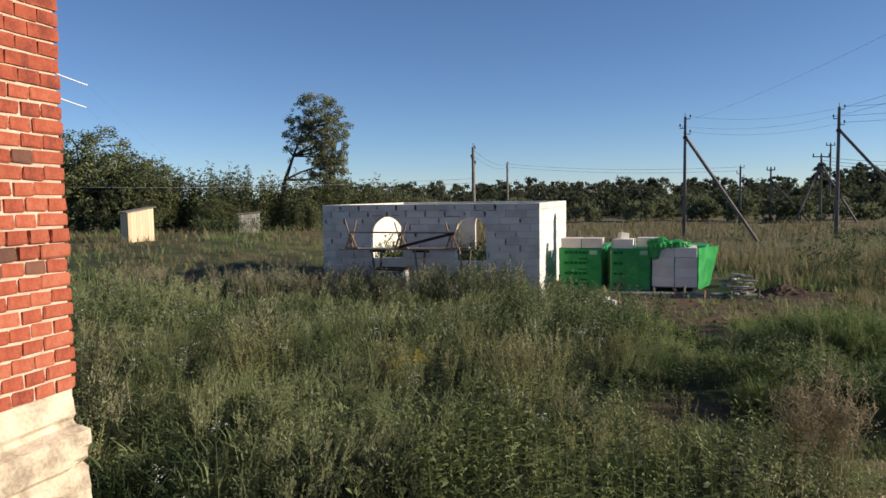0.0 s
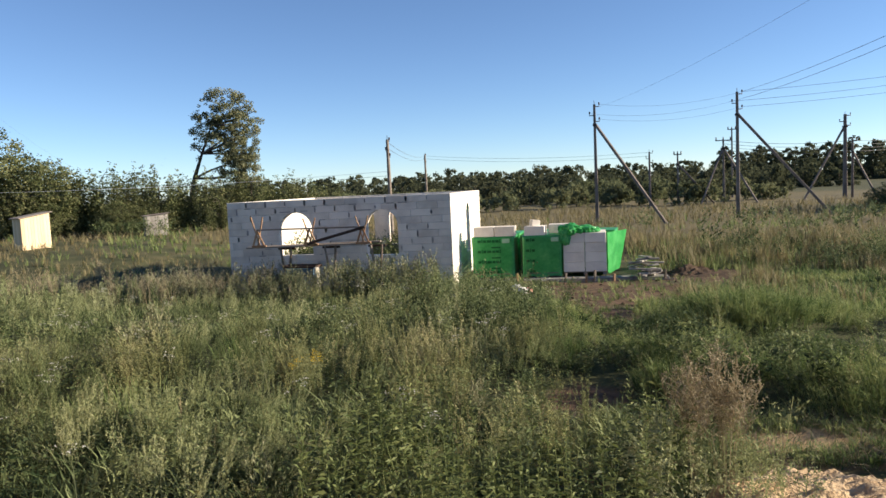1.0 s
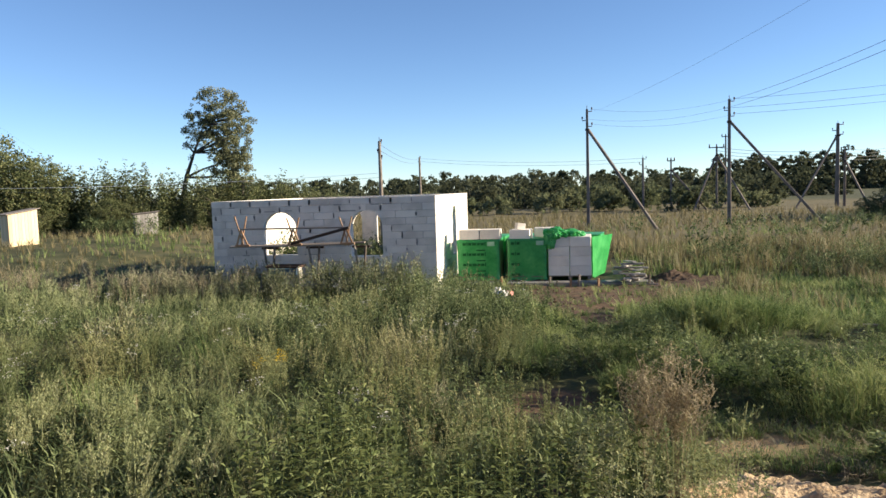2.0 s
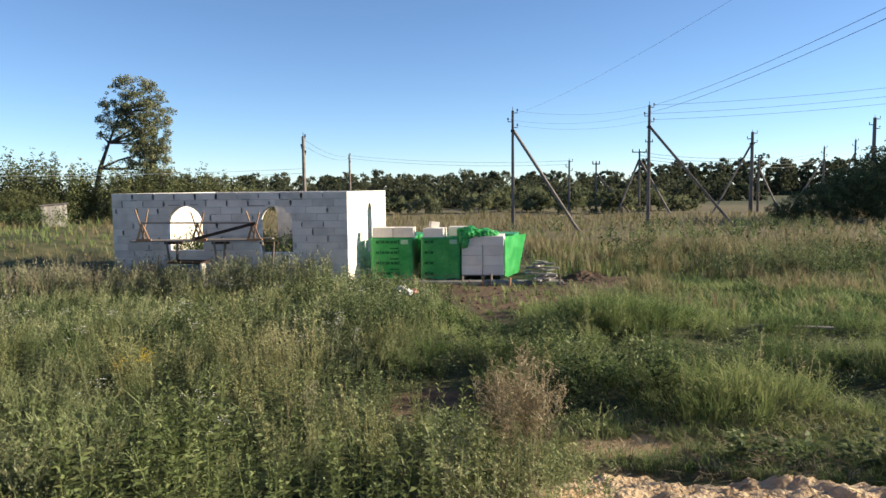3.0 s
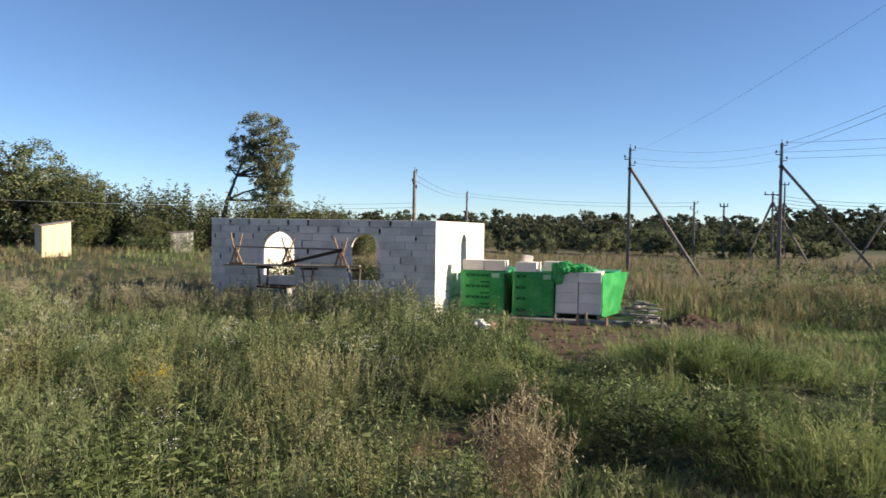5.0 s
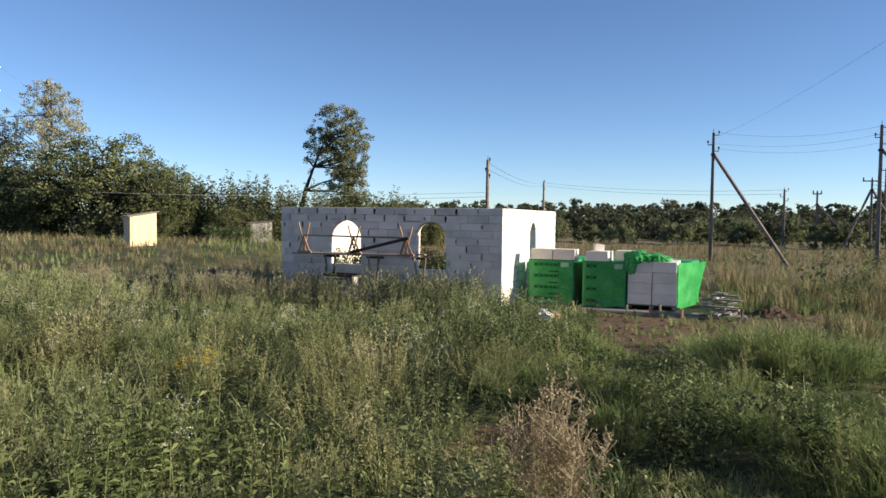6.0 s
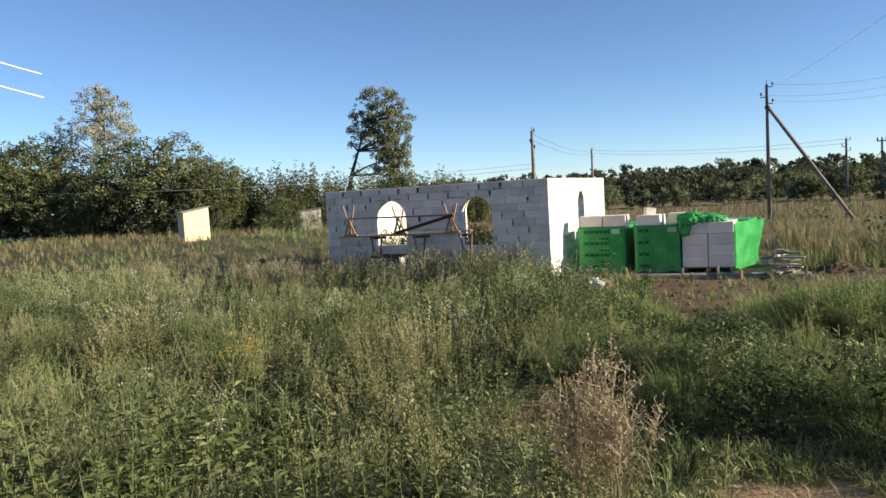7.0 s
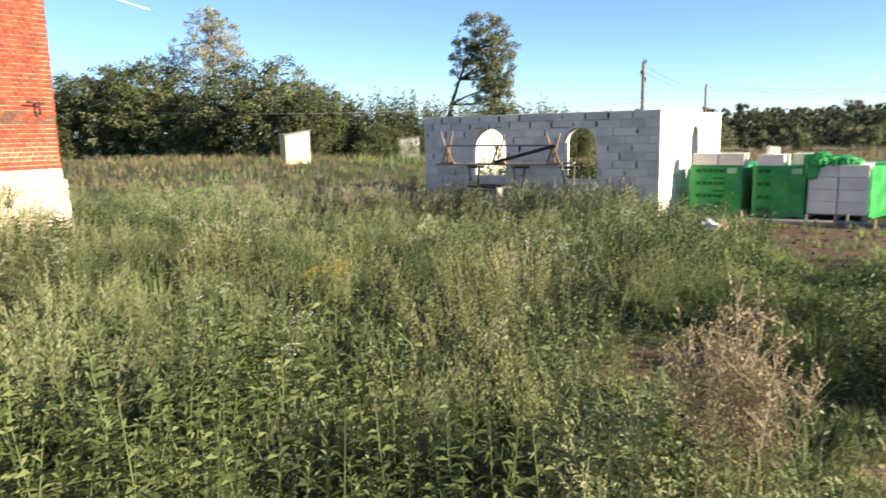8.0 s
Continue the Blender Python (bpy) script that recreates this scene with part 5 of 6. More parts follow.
    for x, y, q in zip(X[near], Y[near], S[near] * lowness(X[near], Y[near])):
        m = Matrix.Translation((x, y, float(ground_z(x, y)) - 0.02)) @ Matrix.Rotation(rnd.uniform(0, 6.28), 4, "Z") @ Matrix.Rotation(rnd.gauss(0.0, 0.08), 4, "X") @ Matrix.Diagonal((q, q, q * rnd.uniform(0.9, 1.12), 1))
        if len(kinds) < 6:
            V, Q = nettle(RNG, 0.95, 15, 0.098)
            t = group_of("nettle", "stinging nettle with paired pointed green leaves", "nettle", "nettles beside the sand heap")
            part("stem", mesh_np("stem", V[:12], Q[:3], M_NETTLETOP), None, t)
            part("leaves", mesh_np("leaves", V[12:], Q[3:] - 12, M_NETTLETOP), None, t)
            kinds.append((t, m))
        else:
            copy_thing(kinds[rnd.randrange(6)][0], m)
    for t, m in kinds:
        t.matrix_basis = m
    X, Y = RNG.uniform(-2, 4.2, 130), RNG.uniform(-17, -12.5, 130)
    k = allowed(X, Y, 1.4)
    scatter("broad_leaves", [broadleaf(RNG) for _ in range(5)], X[k], Y[k], 0.8 + RNG.uniform(-0.3, 0.3, k.sum()), M_NETTLE, "broad dark leaves low among the weeds")
    # grass in the dark nettle colour, darkening the shaded gaps under the weeds
    X, Y = RNG.uniform(-3, 4.5, 1500), RNG.uniform(-18.2, -12.4, 1500)
    k = allowed(X, Y, 1.2) & in_view(X, Y)
    scatter("undergrowth", [tuft(RNG, 0.3, 16, 0.3, 0.012) for _ in range(5)], X[k], Y[k], 1.0 + RNG.uniform(-0.3, 0.4, k.sum()), M_NETTLE, "low grass under the tall weeds")
    # the grassy strip and tufts at the sand's edge
    X, Y = RNG.uniform(3.3, 10.5, 2900), RNG.uniform(-14.1, -12.0, 2900)
    k = in_view(X, Y) & allowed(X, Y, 1.6) & (patches(X, Y, 0.9, 8.0) > -0.32) & (((X - 5.1) / 0.5) ** 2 + ((Y + 12.9) / 0.2) ** 2 > 1)
    X, Y = X[k], Y[k]
    scatter("short_grass", [tuft(RNG, 0.2, 16, 0.2, 0.007) for _ in range(5)], X, Y, 0.62 + RNG.uniform(-0.3, 0.4, len(X)), M_GRASS, "short grass at the edge of the sand")
    X, Y = RNG.uniform(2.6, 9.5, 900), RNG.uniform(-13.8, -12.2, 900)
    k = allowed(X, Y, 1.6)
    scatter("trodden_stalks", [tuft(RNG, 0.12, 7, 0.3, 0.007) for _ in range(3)], X[k], Y[k], 1.0 + RNG.uniform(-0.3, 0.4, k.sum()), M_DRY, "trodden brown stalks")
    # weeds added out of view, to cast their shadow over the sand
    X, Y = RNG.uniform(9.4, 11.2, 150), RNG.uniform(-16.4, -13.2, 150)
    scatter("shade_weeds", [weed(RNG, 0.95, 100, 0.08, 0.028, 0.2, (0.2, 1.6)) for _ in range(4)], X, Y, 1.4 + RNG.uniform(-0.3, 0.3, 150), M_NETTLE, "unseen tall weeds added beside the sand heap to shade it")
    X, Y = RNG.uniform(5.9, 7.4, 34), -13.42 + RNG.normal(size=34) * 0.10
    scatter("dock_leaves", [broadleaf(RNG, 12, 0.15) for _ in range(4)], X, Y, 0.6 + RNG.uniform(-0.2, 0.2, 34), M_NETTLE, "broad dark dock leaves at the edge of the sand", zoff=-0.02)
    # middle field
    T = tussocks(1.05, -19, 2.6, -8.9, -0.4, (0.36, 0.80), (0.48, 0.92), 62, lambda X, Y: X < 2.4)
    T = T[:3] + (T[3] * (1 - 0.22 * sstep(-7.0, -2.0, T[1])) * (1 - 0.5 * sstep(0.9, 0.3, np.hypot((T[0] + 3.8) / 0.9, (T[1] + 1.6) / 1.2))),)
    p, u = patches(T[0], T[1], 0.3, 5.0), RNG.random(len(T[0]))
    dark = (p + 0.5 * u < -0.12) | ((T[0] > -0.5) & (u < 0.5))
    seedy = ~dark & (u < 0.34) & (T[0] > -4)
    pale = ~dark & ~seedy
    kinds = [weed(RNG, 0.85, 44, 0.09, 0.030, 0.2) for _ in range(3)] + [plume(RNG, 1.05, 5, 14, 0.095, 0.020, 0.03, 6) for _ in range(4)]
    sow("field_plumes", [plume(RNG, 1.05, 5, 14, 0.10, 0.020, 0.024, 6) for _ in range(5)], 1.05, T, pale, 9, M_PLUME, "pale plumed weeds across the middle of the field", wind=0.18)
    sow("field_weeds", [weed(RNG, 0.85, 56, 0.09, 0.030, 0.2) for _ in range(4)], 0.9, T, dark, 10, M_NETTLE, "dark green bushy weeds across the field")
    sow("field_seeders", [seeder(RNG, 0.95, 4, 18, 0.05) for _ in range(4)], 0.95, T, seedy, 14, M_SEED, "olive-brown seeding weeds across the field", 0.35, 0.2)
    # floor grass takes the dark nettle colour for shade under the field weeds
    X, Y = field(3000, -19, 2.6, -8.7, 0.3)
    scatter("field_floor", [tuft(RNG, 0.3, 10, 0.25, 0.016) for _ in range(4)], X, Y, 0.9 + RNG.uniform(-0.3, 0.4, len(X)), M_NETTLE, "low grass under the field weeds")
    X, Y = field(7600, 1.8, 14, -8.5, 0.5)
    soil = soil_zone(X, Y)
    low = (X > 6.5) & (Y > -6.5)
    b = ~soil & ~low & (patches(X, Y, 0.6, 15.0) > 0.0) & (RNG.random(len(X)) < 0.5) & (Y > -7)
    scatter("field_grass", [tuft(RNG, 0.34, 16, 0.26, 0.013) for _ in range(5)], X[b], Y[b], 0.9 + RNG.uniform(-0.3, 0.4, b.sum()), M_GRASS, "green grass before the bare soil")
    b = low & ~soil
    scatter("mown_grass", [tuft(RNG, 0.3, 8, 0.25, 0.018) for _ in range(4)], X[b], Y[b], 0.85 + RNG.uniform(-0.25, 0.35, b.sum()), M_GRASS, "lower light green grass")
    b = soil & (RNG.random(len(X)) < 0.10)
    scatter("soil_grass", [tuft(RNG, 0.22, 12, 0.2, 0.012) for _ in range(3)], X[b], Y[b], 0.9 + RNG.uniform(-0.3, 0.4, b.sum()), M_GRASS, "sparse grass on bare soil")
    # weeds at the foot of the house, brown ones at its far end
    X, Y = RNG.uniform(-8.6, -0.3, 620), RNG.uniform(-2.4, -0.25, 620)
    k = ~((X > -4.5) & (X < -3.3) & (Y > -1.5))
    X, Y = X[k], Y[k]
    scatter("wall_weeds", kinds, X, Y, np.where(X > -3.0, 0.86, 0.74) + RNG.uniform(-0.25, 0.25, len(X)), M_WEED, "weeds along the foot of the block wall")
    X, Y = np.concatenate([RNG.uniform(-13, -6.9, 80), RNG.uniform(-7.4, -4.7, 26)]), np.concatenate([RNG.uniform(-3.5, 3.0, 80), RNG.uniform(-2.3, -0.45, 26)])
    scatter("brown_weeds", [join(*[q for st in dry_stems(RNG, 0.9, 9, 6) for q in st]) for _ in range(3)], X, Y, 0.9 + RNG.uniform(-0.2, 0.3, len(X)), M_DRY, "brown withered weeds beside the block house")
    X, Y = RNG.uniform(-5.2, -2.9, 60), RNG.uniform(-3.4, -1.75, 60)
    scatter("trough_weeds", kinds, X, Y, 0.62 + RNG.uniform(-0.2, 0.2, 60), M_WEED, "weeds standing before the mixing trough")
    X, Y = RNG.uniform(-15, -7.2, 210), RNG.uniform(-6.2, -2.6, 210)
    scatter("end_weeds", kinds, X, Y, 0.78 + RNG.uniform(-0.25, 0.25, 210), M_PLUME, "pale sunlit weeds past the end of the block house")
    # weeds that grew inside the roofless house
    X, Y = np.concatenate([RNG.uniform(-6.2, -0.5, 380), RNG.uniform(-6.2, -4.2, 110)]), np.concatenate([RNG.uniform(3.0, 6.7, 380), RNG.uniform(1.2, 4.0, 110)])
    scatter("indoor_weeds", [weed(RNG, 1.1, 48, 0.13, 0.05, 0.25) for _ in range(4)], X, Y, np.where(np.arange(len(X)) < 380, 0.95, 1.15) + RNG.uniform(-0.3, 0.25, len(X)), M_NETTLE, "tall weeds grown up inside the roofless house")
    # far meadow
    n = 11500
    X, Y = RNG.uniform(-48, 42, n), 0.3 + 51.5 * RNG.random(n) ** 1.8
    k = in_view(X, Y) & allowed(X, Y)
    X, Y = X[k], Y[k]
    p = patches(X, Y, 0.16, 7.0)
    soil = soil_zone(X, Y)
    big = 0.85 + 0.02 * (Y + 2)
    green = (p > 0.02 - 0.02 * (6 - Y)) | ((Y < 5) & (X > -9))
    green |= (X < -7) & (X > -23) & (Y < 16) & (p > -0.08)
    green &= ~((X < -22) & (Y > -2) & (Y < 17) & (p < 0.45))
    kinds = [tuft(RNG, 0.6, 8, 0.38, 0.024) for _ in range(5)]
    a = ~soil & ~green
    scatter("dry_meadow", kinds, X[a], Y[a], big[a] * (0.62 + RNG.uniform(-0.2, 0.25, a.sum())), M_STRAW, "tall dry straw-coloured meadow grass")
    a = ~soil & green
    scatter("green_meadow", kinds, X[a], Y[a], big[a] * (0.6 + RNG.uniform(-0.2, 0.25, a.sum())), M_GRASS, "green patches of meadow grass")
    X, Y = RNG.uniform(-26, -20.5, 70), RNG.uniform(20.2, 22.0, 70)
    scatter("shack_weeds", [weed(RNG, 1.0, 40, 0.16, 0.06, 0.25) for _ in range(3)], X, Y, 1.0 + RNG.uniform(-0.25, 0.25, 70), M_NETTLE, "high weeds before the grey shack")
    # ragged tall grass on the verge beyond the pallets
    X, Y = RNG.uniform(5.5, 26, 5200), RNG.uniform(-5.5, 12, 5200)
    k = in_view(X, Y) & allowed(X, Y) & ~soil_zone(X, Y)
    X, Y = X[k], Y[k]
    p = patches(X, Y, 0.45, 33.0)
    low = sstep(0.5, 3.5, Y)
    a = (p + 0.25 * RNG.normal(size=len(X)) + 0.12 * low) > 0.12
    size = np.clip(0.55 + 0.45 * low + 0.7 * p, 0.25, 1.5)
    scatter("verge_straw", [tuft(RNG, 0.7, 12, 0.3, 0.014) for _ in range(4)], X[a], Y[a], size[a], M_STRAW, "tall rusty and straw grass on the verge")
    a = ~a
    scatter("verge_grass", [tuft(RNG, 0.6, 12, 0.34, 0.014) for _ in range(4)], X[a], Y[a], size[a] * 0.9, M_GRASS, "ragged green grass tussocks on the verge")
    # dark weed thickets on the verge
    X, Y = np.concatenate([RNG.normal(12.6, 1.6, 170), RNG.normal(16.5, 2.4, 150), RNG.normal(21, 2.0, 110), RNG.normal(9.2, 1.0, 60)]), np.concatenate([RNG.normal(1.8, 0.6, 170), RNG.normal(4.2, 0.8, 150), RNG.normal(24, 1.6, 110), RNG.normal(5.6, 0.9, 60)])
    k = allowed(X, Y) & ~soil_zone(X, Y)
    scatter("verge_weeds", [weed(RNG, 0.9, 60, 0.10, 0.030, 0.2, (0.5, 2.2)) for _ in range(4)], X[k], Y[k], 1.0 + RNG.uniform(-0.35, 0.3, k.sum()), M_NETTLE, "dark weed thickets on the verge")
    # bush clumps on the far meadow
    X, Y = RNG.uniform(5, 34, 900), RNG.uniform(4, 22, 900)
    k = in_view(X, Y) & (patches(X, Y, 0.25, 3.3) > 0.25)
    scatter("meadow_weeds", [weed(RNG, 1.0, 34, 0.17, 0.07, 0.3) for _ in range(4)], X[k], Y[k], 1.1 + RNG.uniform(-0.3, 0.3, k.sum()), M_NETTLE, "darker weed clumps in the meadow")


build_weeds()


def build_flowers():
    X, Y = field(64, -6, 3, -16.5, -7, 2.6)
    S = 0.92 + RNG.uniform(-0.15, 0.2, len(X))
    made = [umbel(RNG) for _ in range(4)]
    state = RNG.bit_generator.state
    scatter("flower_stems", [m[0] for m in made], X, Y, S, M_WEED, "thin stems of white wild flowers")
    RNG.bit_generator.state = state
    scatter("white_flowers", [m[1] for m in made], X, Y, S, M_WHITEFL, "small white wild flower heads")
    yx = np.array([0.14, 0.05, 0.22, 0.1, 0.25, 0.0]) + RNG.normal(size=6) * 0.05
    yy = np.array([-12.2, -12.1, -12.25, -12.05, -12.15, -12.2])
    made = [umbel(RNG, 0.95, 7, 14, 0.07) for _ in range(3)]
    state = RNG.bit_generator.state
    scatter("tansy_stems", [m[0] for m in made], yx, yy, np.full(6, 0.68), M_WEED, "stems of a yellow tansy clump")
    RNG.bit_generator.state = state
    scatter("tansy_flowers", [m[1] for m in made], yx, yy, np.full(6, 0.68), M_YELLOWFL, "yellow tansy flower heads")


build_flowers()


def build_dry_bushes():
    r, a = 0.72 * np.sqrt(RNG.random(70)), RNG.uniform(0, 6.28, 70)
    scatter("bush_weeds", [weed(RNG, 0.8, 100, 0.06, 0.02, 0.16) for _ in range(4)], 4.08 + r * np.cos(a), -14.4 + r * np.sin(a), 1.0 + RNG.uniform(-0.3, 0.25, 70), M_PLUME, "grey-green weeds round the withered one")
    for k, (x, y, s) in enumerate(((4.2, -14.38, 1.06), (4.0, -14.05, 0.92))):
        t = group_of("dry_bush", "withered light brown branching weed in the grass", "dry plant", "withered weeds", at=(x, y, float(ground_z(x, y)) - 0.02))
        for stem, seeds in dry_stems(np.random.default_rng(30 + k), 1.1, 26, 24):
            st = part("stalk", mesh_np("stalk", stem[0] * s, stem[1], M_DRY), None, t)
            tagged(part("seed_head", mesh_np("seed_head", seeds[0] * s, seeds[1], M_DRY), None, st), kind="stuff")


build_dry_bushes()


# ---- trees ----
def clump_leaves(rng, centres, radii, per, leaf, flat=0.85, shell=(0.15, 1.15)):
    """Leaves spread over and inside clumps, mostly facing outwards."""
    P, D, N = [], [], []
    for c, r in zip(centres, radii):
        n = int(per * (r / np.mean(radii)) ** 2)
        d = unit(rng.normal(size=(n, 3)))
        P.append(c + d * np.array([1, 1, flat]) * (r * rng.uniform(shell[0], shell[1], n) ** 0.55)[:, None])
        face = unit(d + 0.9 * rng.normal(size=(n, 3)))
        N.append(face)
        D.append(unit(np.cross(face, rng.normal(size=(n, 3)))))
    P, D, N = np.concatenate(P), np.concatenate(D), np.concatenate(N)
    L = leaf * rng.uniform(0.6, 1.35, len(P))
    side = np.cross(D, N) * (L * rng.uniform(0.28, 0.42, len(P)))[:, None]
    mid = P + D * (L * 0.05)[:, None]
    V = np.stack([P - D * (L * 0.5)[:, None], mid + side, P + D * (L * 0.5)[:, None], mid - side], 1).reshape(-1, 3)
    return V, np.arange(len(V)).reshape(-1, 4)


def limb_mesh(segs):
    bm = bmesh.new()
    for a, b, r0, r1 in segs:
        rod(a, b, r0, r1, 6, bm)
    return bm


def make_tree(name, label, trunk_pts, r0, centres, radii, per, leaf, material, group="", at=(0, 0, 0), seed=1, flat=0.85):
    rng = np.random.default_rng(seed)
    t = group_of(name, label, "tree" if name == "tree" else "shrub", group, at=at)
    segs = []
    tp = [np.array(p, dtype=float) for p in trunk_pts]
    n = len(tp) - 1
    for i in range(n):
        segs.append((tp[i], tp[i + 1], r0 * (1 - i / (n + 0.5)), r0 * (1 - (i + 1) / (n + 0.5))))
    for c in centres[::max(1, len(centres) // 18)]:
        k = min(n, max(1, int(np.argmin([abs(p[2] - (c[2] - 0.6)) for p in tp]))))
        mid = (tp[k] + c) / 2 + rng.normal(size=3) * 0.12
        segs += [(tp[k], mid, r0 * 0.28, r0 * 0.18), (mid, c, r0 * 0.18, r0 * 0.06)]
    part("trunk", limb_mesh(segs), M_BARK, t)
    V, Q = clump_leaves(rng, centres, radii, per, leaf, flat)
    part("crown", mesh_np("crown", V, Q, material), None, t)
    return t


def blob_centres(rng, n, cx, cz, rx, rz, ry=None, r=(0.4, 0.7)):
    d = unit(rng.normal(size=(n, 3))) * (rng.uniform(0.02, 1.0, n) ** 0.45)[:, None]
    c = np.stack([cx + d[:, 0] * rx, d[:, 1] * (ry or rx), cz + d[:, 2] * rz], 1)
    return c, rng.uniform(r[0], r[1], n)


def build_trees():
    # lone leaning willow: dense on one side, open round the trunk
    rng = np.random.default_rng(3)
    c, r = blob_centres(rng, 430, 2.0, 7.7, 2.75, 3.3, 1.9, (0.14, 0.34))
    low, rl = blob_centres(rng, 150, 3.2, 5.2, 1.45, 2.1, 1.2, (0.16, 0.36))
    c, r = np.concatenate([c, low]), np.concatenate([r, rl])
    gap = (np.hypot((c[:, 0] - 0.75) / 0.75, (c[:, 2] - 6.1) / 1.1) < 1) | ((c[:, 0] < 1.2) & (c[:, 2] < 4.9)) | ((c[:, 0] < 0.2) & (rng.random(len(c)) < 0.35))
    c, r = c[~gap], r[~gap]
    c = np.concatenate([c, np.array([[0.9, 0.0, 10.6], [1.1, 0.2, 10.9], [2.9, 0, 10.5], [3.2, 0.1, 10.2], [-0.7, 0.1, 8.0], [-0.5, 0.0, 7.0], [-0.4, 0.1, 9.2]])])
    r = np.concatenate([r, np.array([0.45, 0.35, 0.42, 0.4, 0.34, 0.3, 0.4])])
    make_tree("tree", "leaning old willow with an open ragged crown", [(-1.7, 0, 0), (-1.25, 0, 2.5), (-0.75, 0, 4.6), (0.0, 0, 6.4), (0.9, 0, 8.4)], 0.30, c, r, 58, 0.115, M_LEAFLONE, at=(-23.9, 31.6, -0.6), seed=3).scale = (1.03, 1.03, 1.03)
    # shrub kinds of the hedge: crowds of upright leafy shoots, and two broad round-topped ones
    kinds = []
    for k, (h, w, n) in enumerate(((4.7, 1.5, 34), (5.0, 1.4, 32), (4.4, 1.7, 36))):
        rng = np.random.default_rng(40 + k)
        c, r = [], []
        for i in range(n):
            x, y = rng.uniform(-w, w), rng.uniform(-w, w)
            top = h * rng.uniform(0.62, 0.92) * (1.0 if i % 6 else 1.13)
            for q in np.arange(0.35 + 0.5 * rng.random(), top, 0.36):
                u = q / top
                c.append((x + rng.normal() * 0.06, y + rng.normal() * 0.06, q))
                r.append(0.40 * (1.06 - u) ** 0.55 * rng.uniform(0.75, 1.1) + 0.05)
        c, r = np.array(c), np.array(r)
        kinds.append(make_tree("shrub", "dense dark green hedge shrub with spiky young tops", [(0, 0, 0), (0.1, 0, h * 0.4), (0, 0, h * 0.75)], 0.08, c, r, 34, 0.115, M_LEAF, "hedge of shrubs", (0, 0, 0), 50 + k))
    for k, (h, w, n) in enumerate(((4.6, 2.1, 340), (4.4, 2.4, 360))):
        rng = np.random.default_rng(45 + k)
        c, r = blob_centres(rng, n, 0, h * 0.46, w, h * 0.46, w, (0.14, 0.34))
        c[:, 2] = np.maximum(c[:, 2], 0.3)
        kinds.append(make_tree("shrub", "broad round-topped green willow bush in the hedge", [(0, 0, 0), (0.1, 0, h * 0.4), (0, 0, h * 0.75)], 0.12, c, r, 46, 0.09, M_LEAF, "hedge of shrubs", (0, 0, 0), 58 + k))
    line = [(-14.6, 33.5, 0.72, 0), (-16.2, 33.0, 0.84, 1), (-18.0, 32.4, 0.98, 2), (-35.8, 25.2, 1.5, 3), (-38.4, 24.8, 2.0, 4), (-19.9, 31.2, 1.0, 0), (-21.7, 29.8, 1.0, 1), (-23.8, 29.2, 1.04, 2), (-26.0, 28.8, 1.06, 0), (-28.0, 28.6, 1.12, 1), (-30.0, 27.6, 1.18, 2), (-32.0, 26.8, 1.24, 0), (-34.2, 26.0, 1.24, 1), (-33.0, 25.4, 1.35, 3),
            (-41.4, 24.2, 1.6, 3), (-43.4, 23.4, 1.2, 0), (-45.8, 23.0, 1.4, 4), (-48.6, 22.6, 2.05, 3), (-51.4, 22.0, 2.0, 4), (-54.4, 21.4, 1.75, 3), (-57.8, 20.6, 1.9, 4), (-61.5, 20.0, 1.7, 3),
            (-55.0, 16.4, 1.1, 2), (-31.5, 24.0, 0.6, 4), (-27.0, 25.4, 0.6, 3), (-63.0, 12.0, 1.2, 0), (-63.5, 6.0, 1.2, 1), (-64.0, 17.0, 1.4, 2), (-25.6, 27.0, 0.62, 0), (-21.0, 28.0, 0.6, 1)]
    rnd = random.Random(9)
    # dark scrub at the field's other edge
    scrub = [(26.3, 38.0, 0.4, 4), (27.9, 38.2, 0.6, 3), (29.6, 37.6, 0.78, 4), (31.6, 38.4, 1.0, 3), (34.0, 38.6, 1.32, 4), (36.8, 38.8, 1.65, 3), (40.6, 39.5, 1.95, 4), (45.0, 40.0, 2.2, 3), (33.4, 35.6, 0.6, 4), (37.0, 35.0, 0.8, 3), (41.0, 34.0, 1.0, 4)]
    for i, (x, y, s, k) in enumerate(line + scrub):
        m = Matrix.Translation((x, y, float(ground_z(x, y)) - 0.1)) @ Matrix.Rotation(rnd.uniform(0, 6.28), 4, "Z") @ Matrix.Diagonal((s * 1.15, s * 1.15, s, 1))
        if i > 4:
            copy_thing(kinds[k], m)
    for k in range(5):
        x, y, s, q = line[k]
        kinds[k].matrix_basis = Matrix.Translation((x, y, float(ground_z(x, y)) - 0.1)) @ Matrix.Diagonal((s * 1.15, s * 1.15, s, 1))
    # poplar with silvery yellowing leaves
    rng = np.random.default_rng(8)
    c, r = blob_centres(rng, 230, 0.2, 9.9, 2.9, 3.7, 2.4, (0.22, 0.48))
    c = c[(c[:, 2] > 8.0) | (np.abs(c[:, 0] + 1.0) > 0.9)]
    r = r[:len(c)]
    c2, r2 = blob_centres(rng, 80, -4.8, 8.8, 2.0, 2.3, 1.6, (0.22, 0.42))
    make_tree("tree", "tall poplar with silvery and yellowing leaves", [(-0.4, 0, 0), (-0.3, 0, 3.0), (0, 0, 7.0), (0.2, 0, 10.5), (0.2, 0, 13.0)], 0.22, np.concatenate([c, c2]), np.concatenate([r, r2]), 46, 0.14, M_LEAFPOP, at=(-44.6, 25.6, -0.6), seed=8)


build_trees()


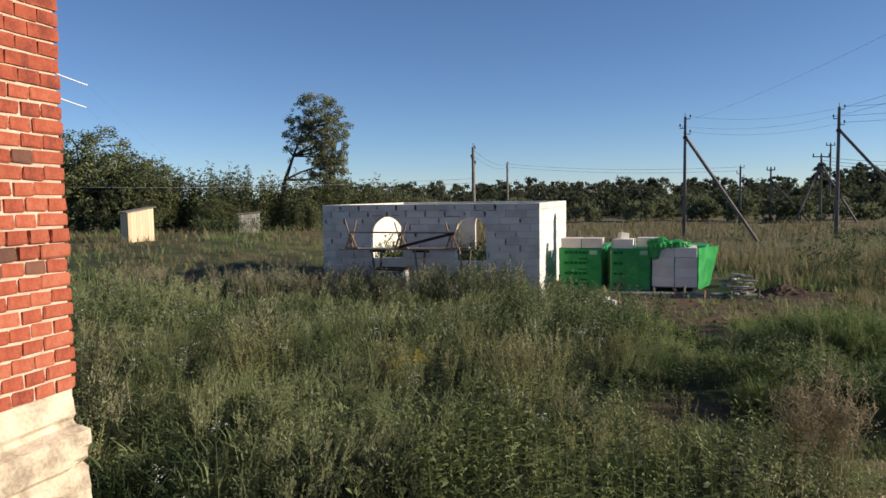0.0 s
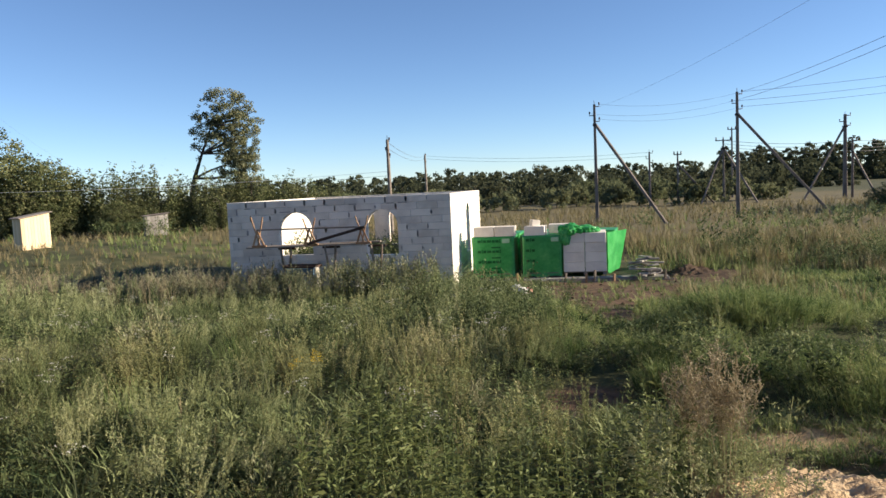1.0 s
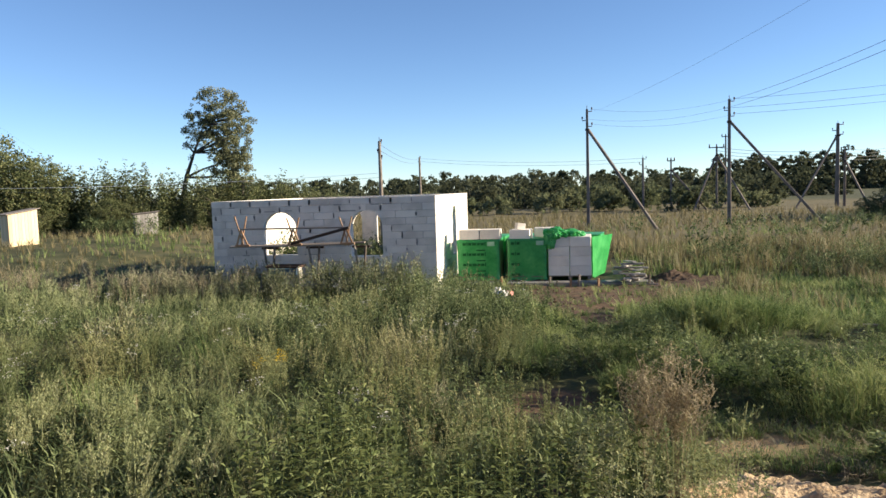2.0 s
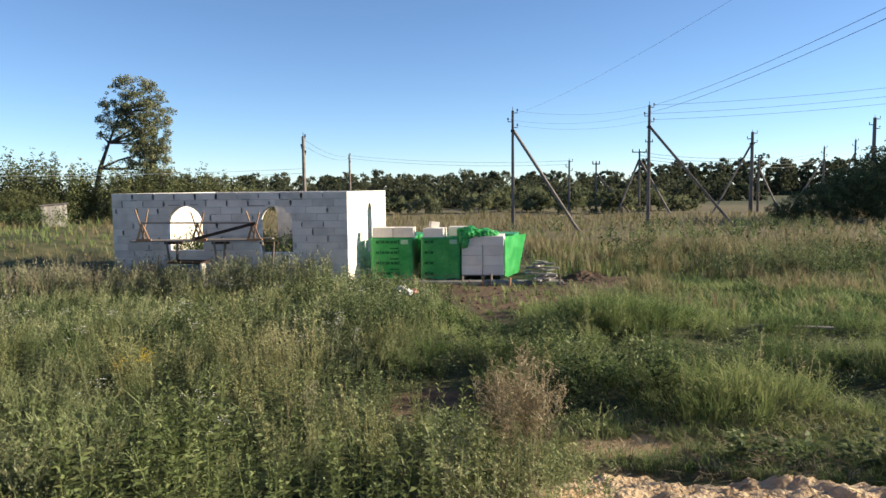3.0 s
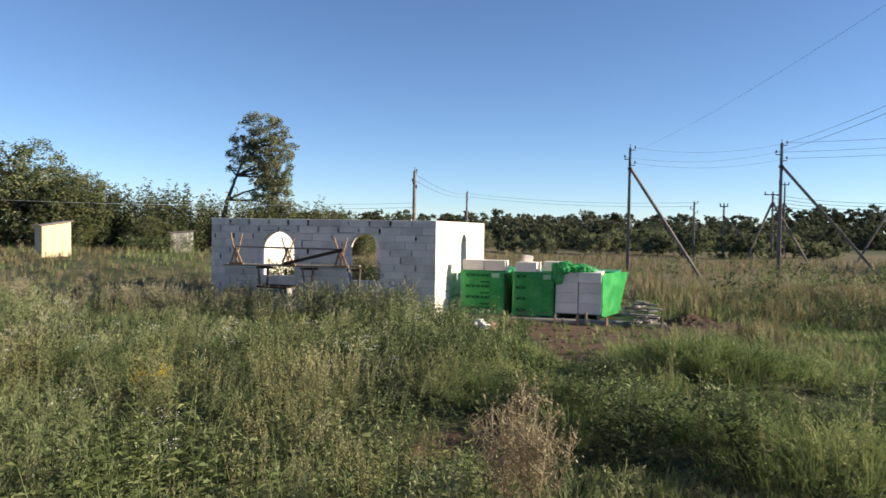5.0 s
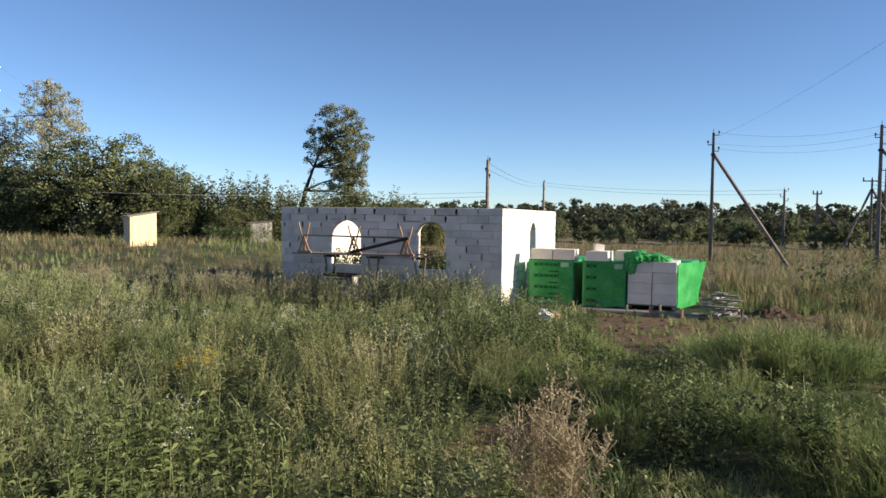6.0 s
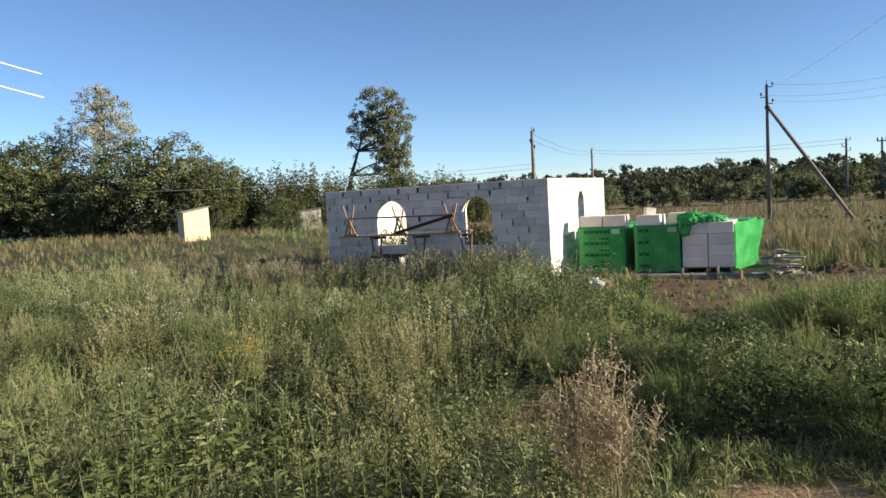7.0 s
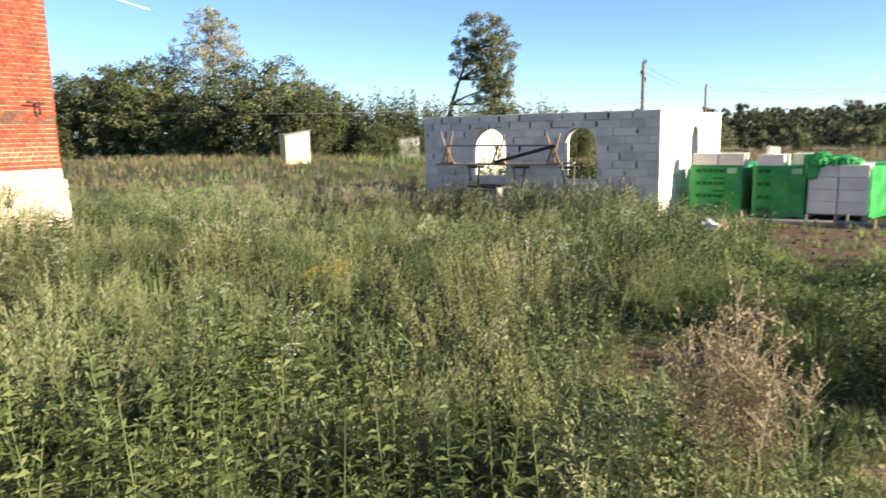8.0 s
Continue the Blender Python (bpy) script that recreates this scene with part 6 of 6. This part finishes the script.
def build_woods():
    """The far belt: willow scrub in front, mixed wood behind it, a tall dark wood past the open field."""
    rng = np.random.default_rng(12)
    belts = (("willow_scrub", M_SCRUB, "light green willow scrub at the edge of the meadow", ((-42, 26, 2.4, 64, 3.0, 1.6, 3.2, 0), (-48, 30, 2.9, 76, 4.0, 2.6, 4.2, 0))),
             ("woodland", M_LEAFFAR, "far belt of mixed woodland", ((-56, 38, 2.8, 94, 5.0, 3.3, 4.4, 1), (-70, 52, 3.2, 125, 6.0, 4.6, 5.6, 1), (-95, 60, 3.6, 170, 6.0, 6.0, 7.0, 1))),
             ("tall_wood", M_LEAFFAR, "tall dark wood of birch and pine past the open field", ((42, 150, 2.6, 168, 4.0, 7.4, 9.2, 1), (46, 165, 2.8, 184, 5.0, 8.4, 10.4, 1))))
    for name, material, label, rows in belts:
        VV, trunk = [], bmesh.new()
        for x0, x1, step, yy, jit, h0, h1, tall in rows:
            for x in np.arange(x0, x1, step):
                x, y, h = x + rng.normal() * step * 0.35, yy + rng.normal() * jit, rng.uniform(h0, h1)
                if not tall and rng.random() < 0.35:
                    continue
                if rng.random() < 0.08:
                    h *= 1.16
                z0 = float(ground_z(x, y))
                far = y / 66
                if tall:
                    n = 58
                    z = rng.uniform(0.0, 0.98, n) ** 1.15
                    wide = step * 0.85 * np.sqrt(np.clip(1.02 - z ** 3, 0.06, 1))
                    r = step * (0.14 + 0.15 * rng.random(n)) * (1.1 - 0.3 * z)
                else:
                    n = 48
                    z = rng.uniform(0.08, 0.88, n)
                    wide = step * 0.75 * np.sqrt(np.clip(1.02 - z ** 2, 0.06, 1))
                    r = step * (0.11 + 0.12 * rng.random(n))
                c = np.stack([x + wide * rng.uniform(-1, 1, n), y + wide * rng.uniform(-1, 1, n), z0 + h * z], 1)
                VV.append(clump_leaves(rng, c, r, 4, 0.25 + 0.0050 * y, shell=(0.0, 0.6))[0])
                VV.append(clump_leaves(rng, c, r, 24 if far < 1.3 else 17, 0.08 + 0.0019 * y, shell=(0.1, 1.2))[0])
                rod((x, y, z0 - 0.3), (x + rng.normal() * 0.1, y, z0 + h * 0.7), 0.04 + 0.012 * h, 0.03, 5, trunk)
        V = np.concatenate(VV)
        w = tagged(new(name, mesh_np(name, V, np.arange(len(V)).reshape(-1, 4), material)), label, "woods", kind="stuff")
        tagged(part("trunks", trunk, M_BARK, w), kind="stuff")


build_woods()
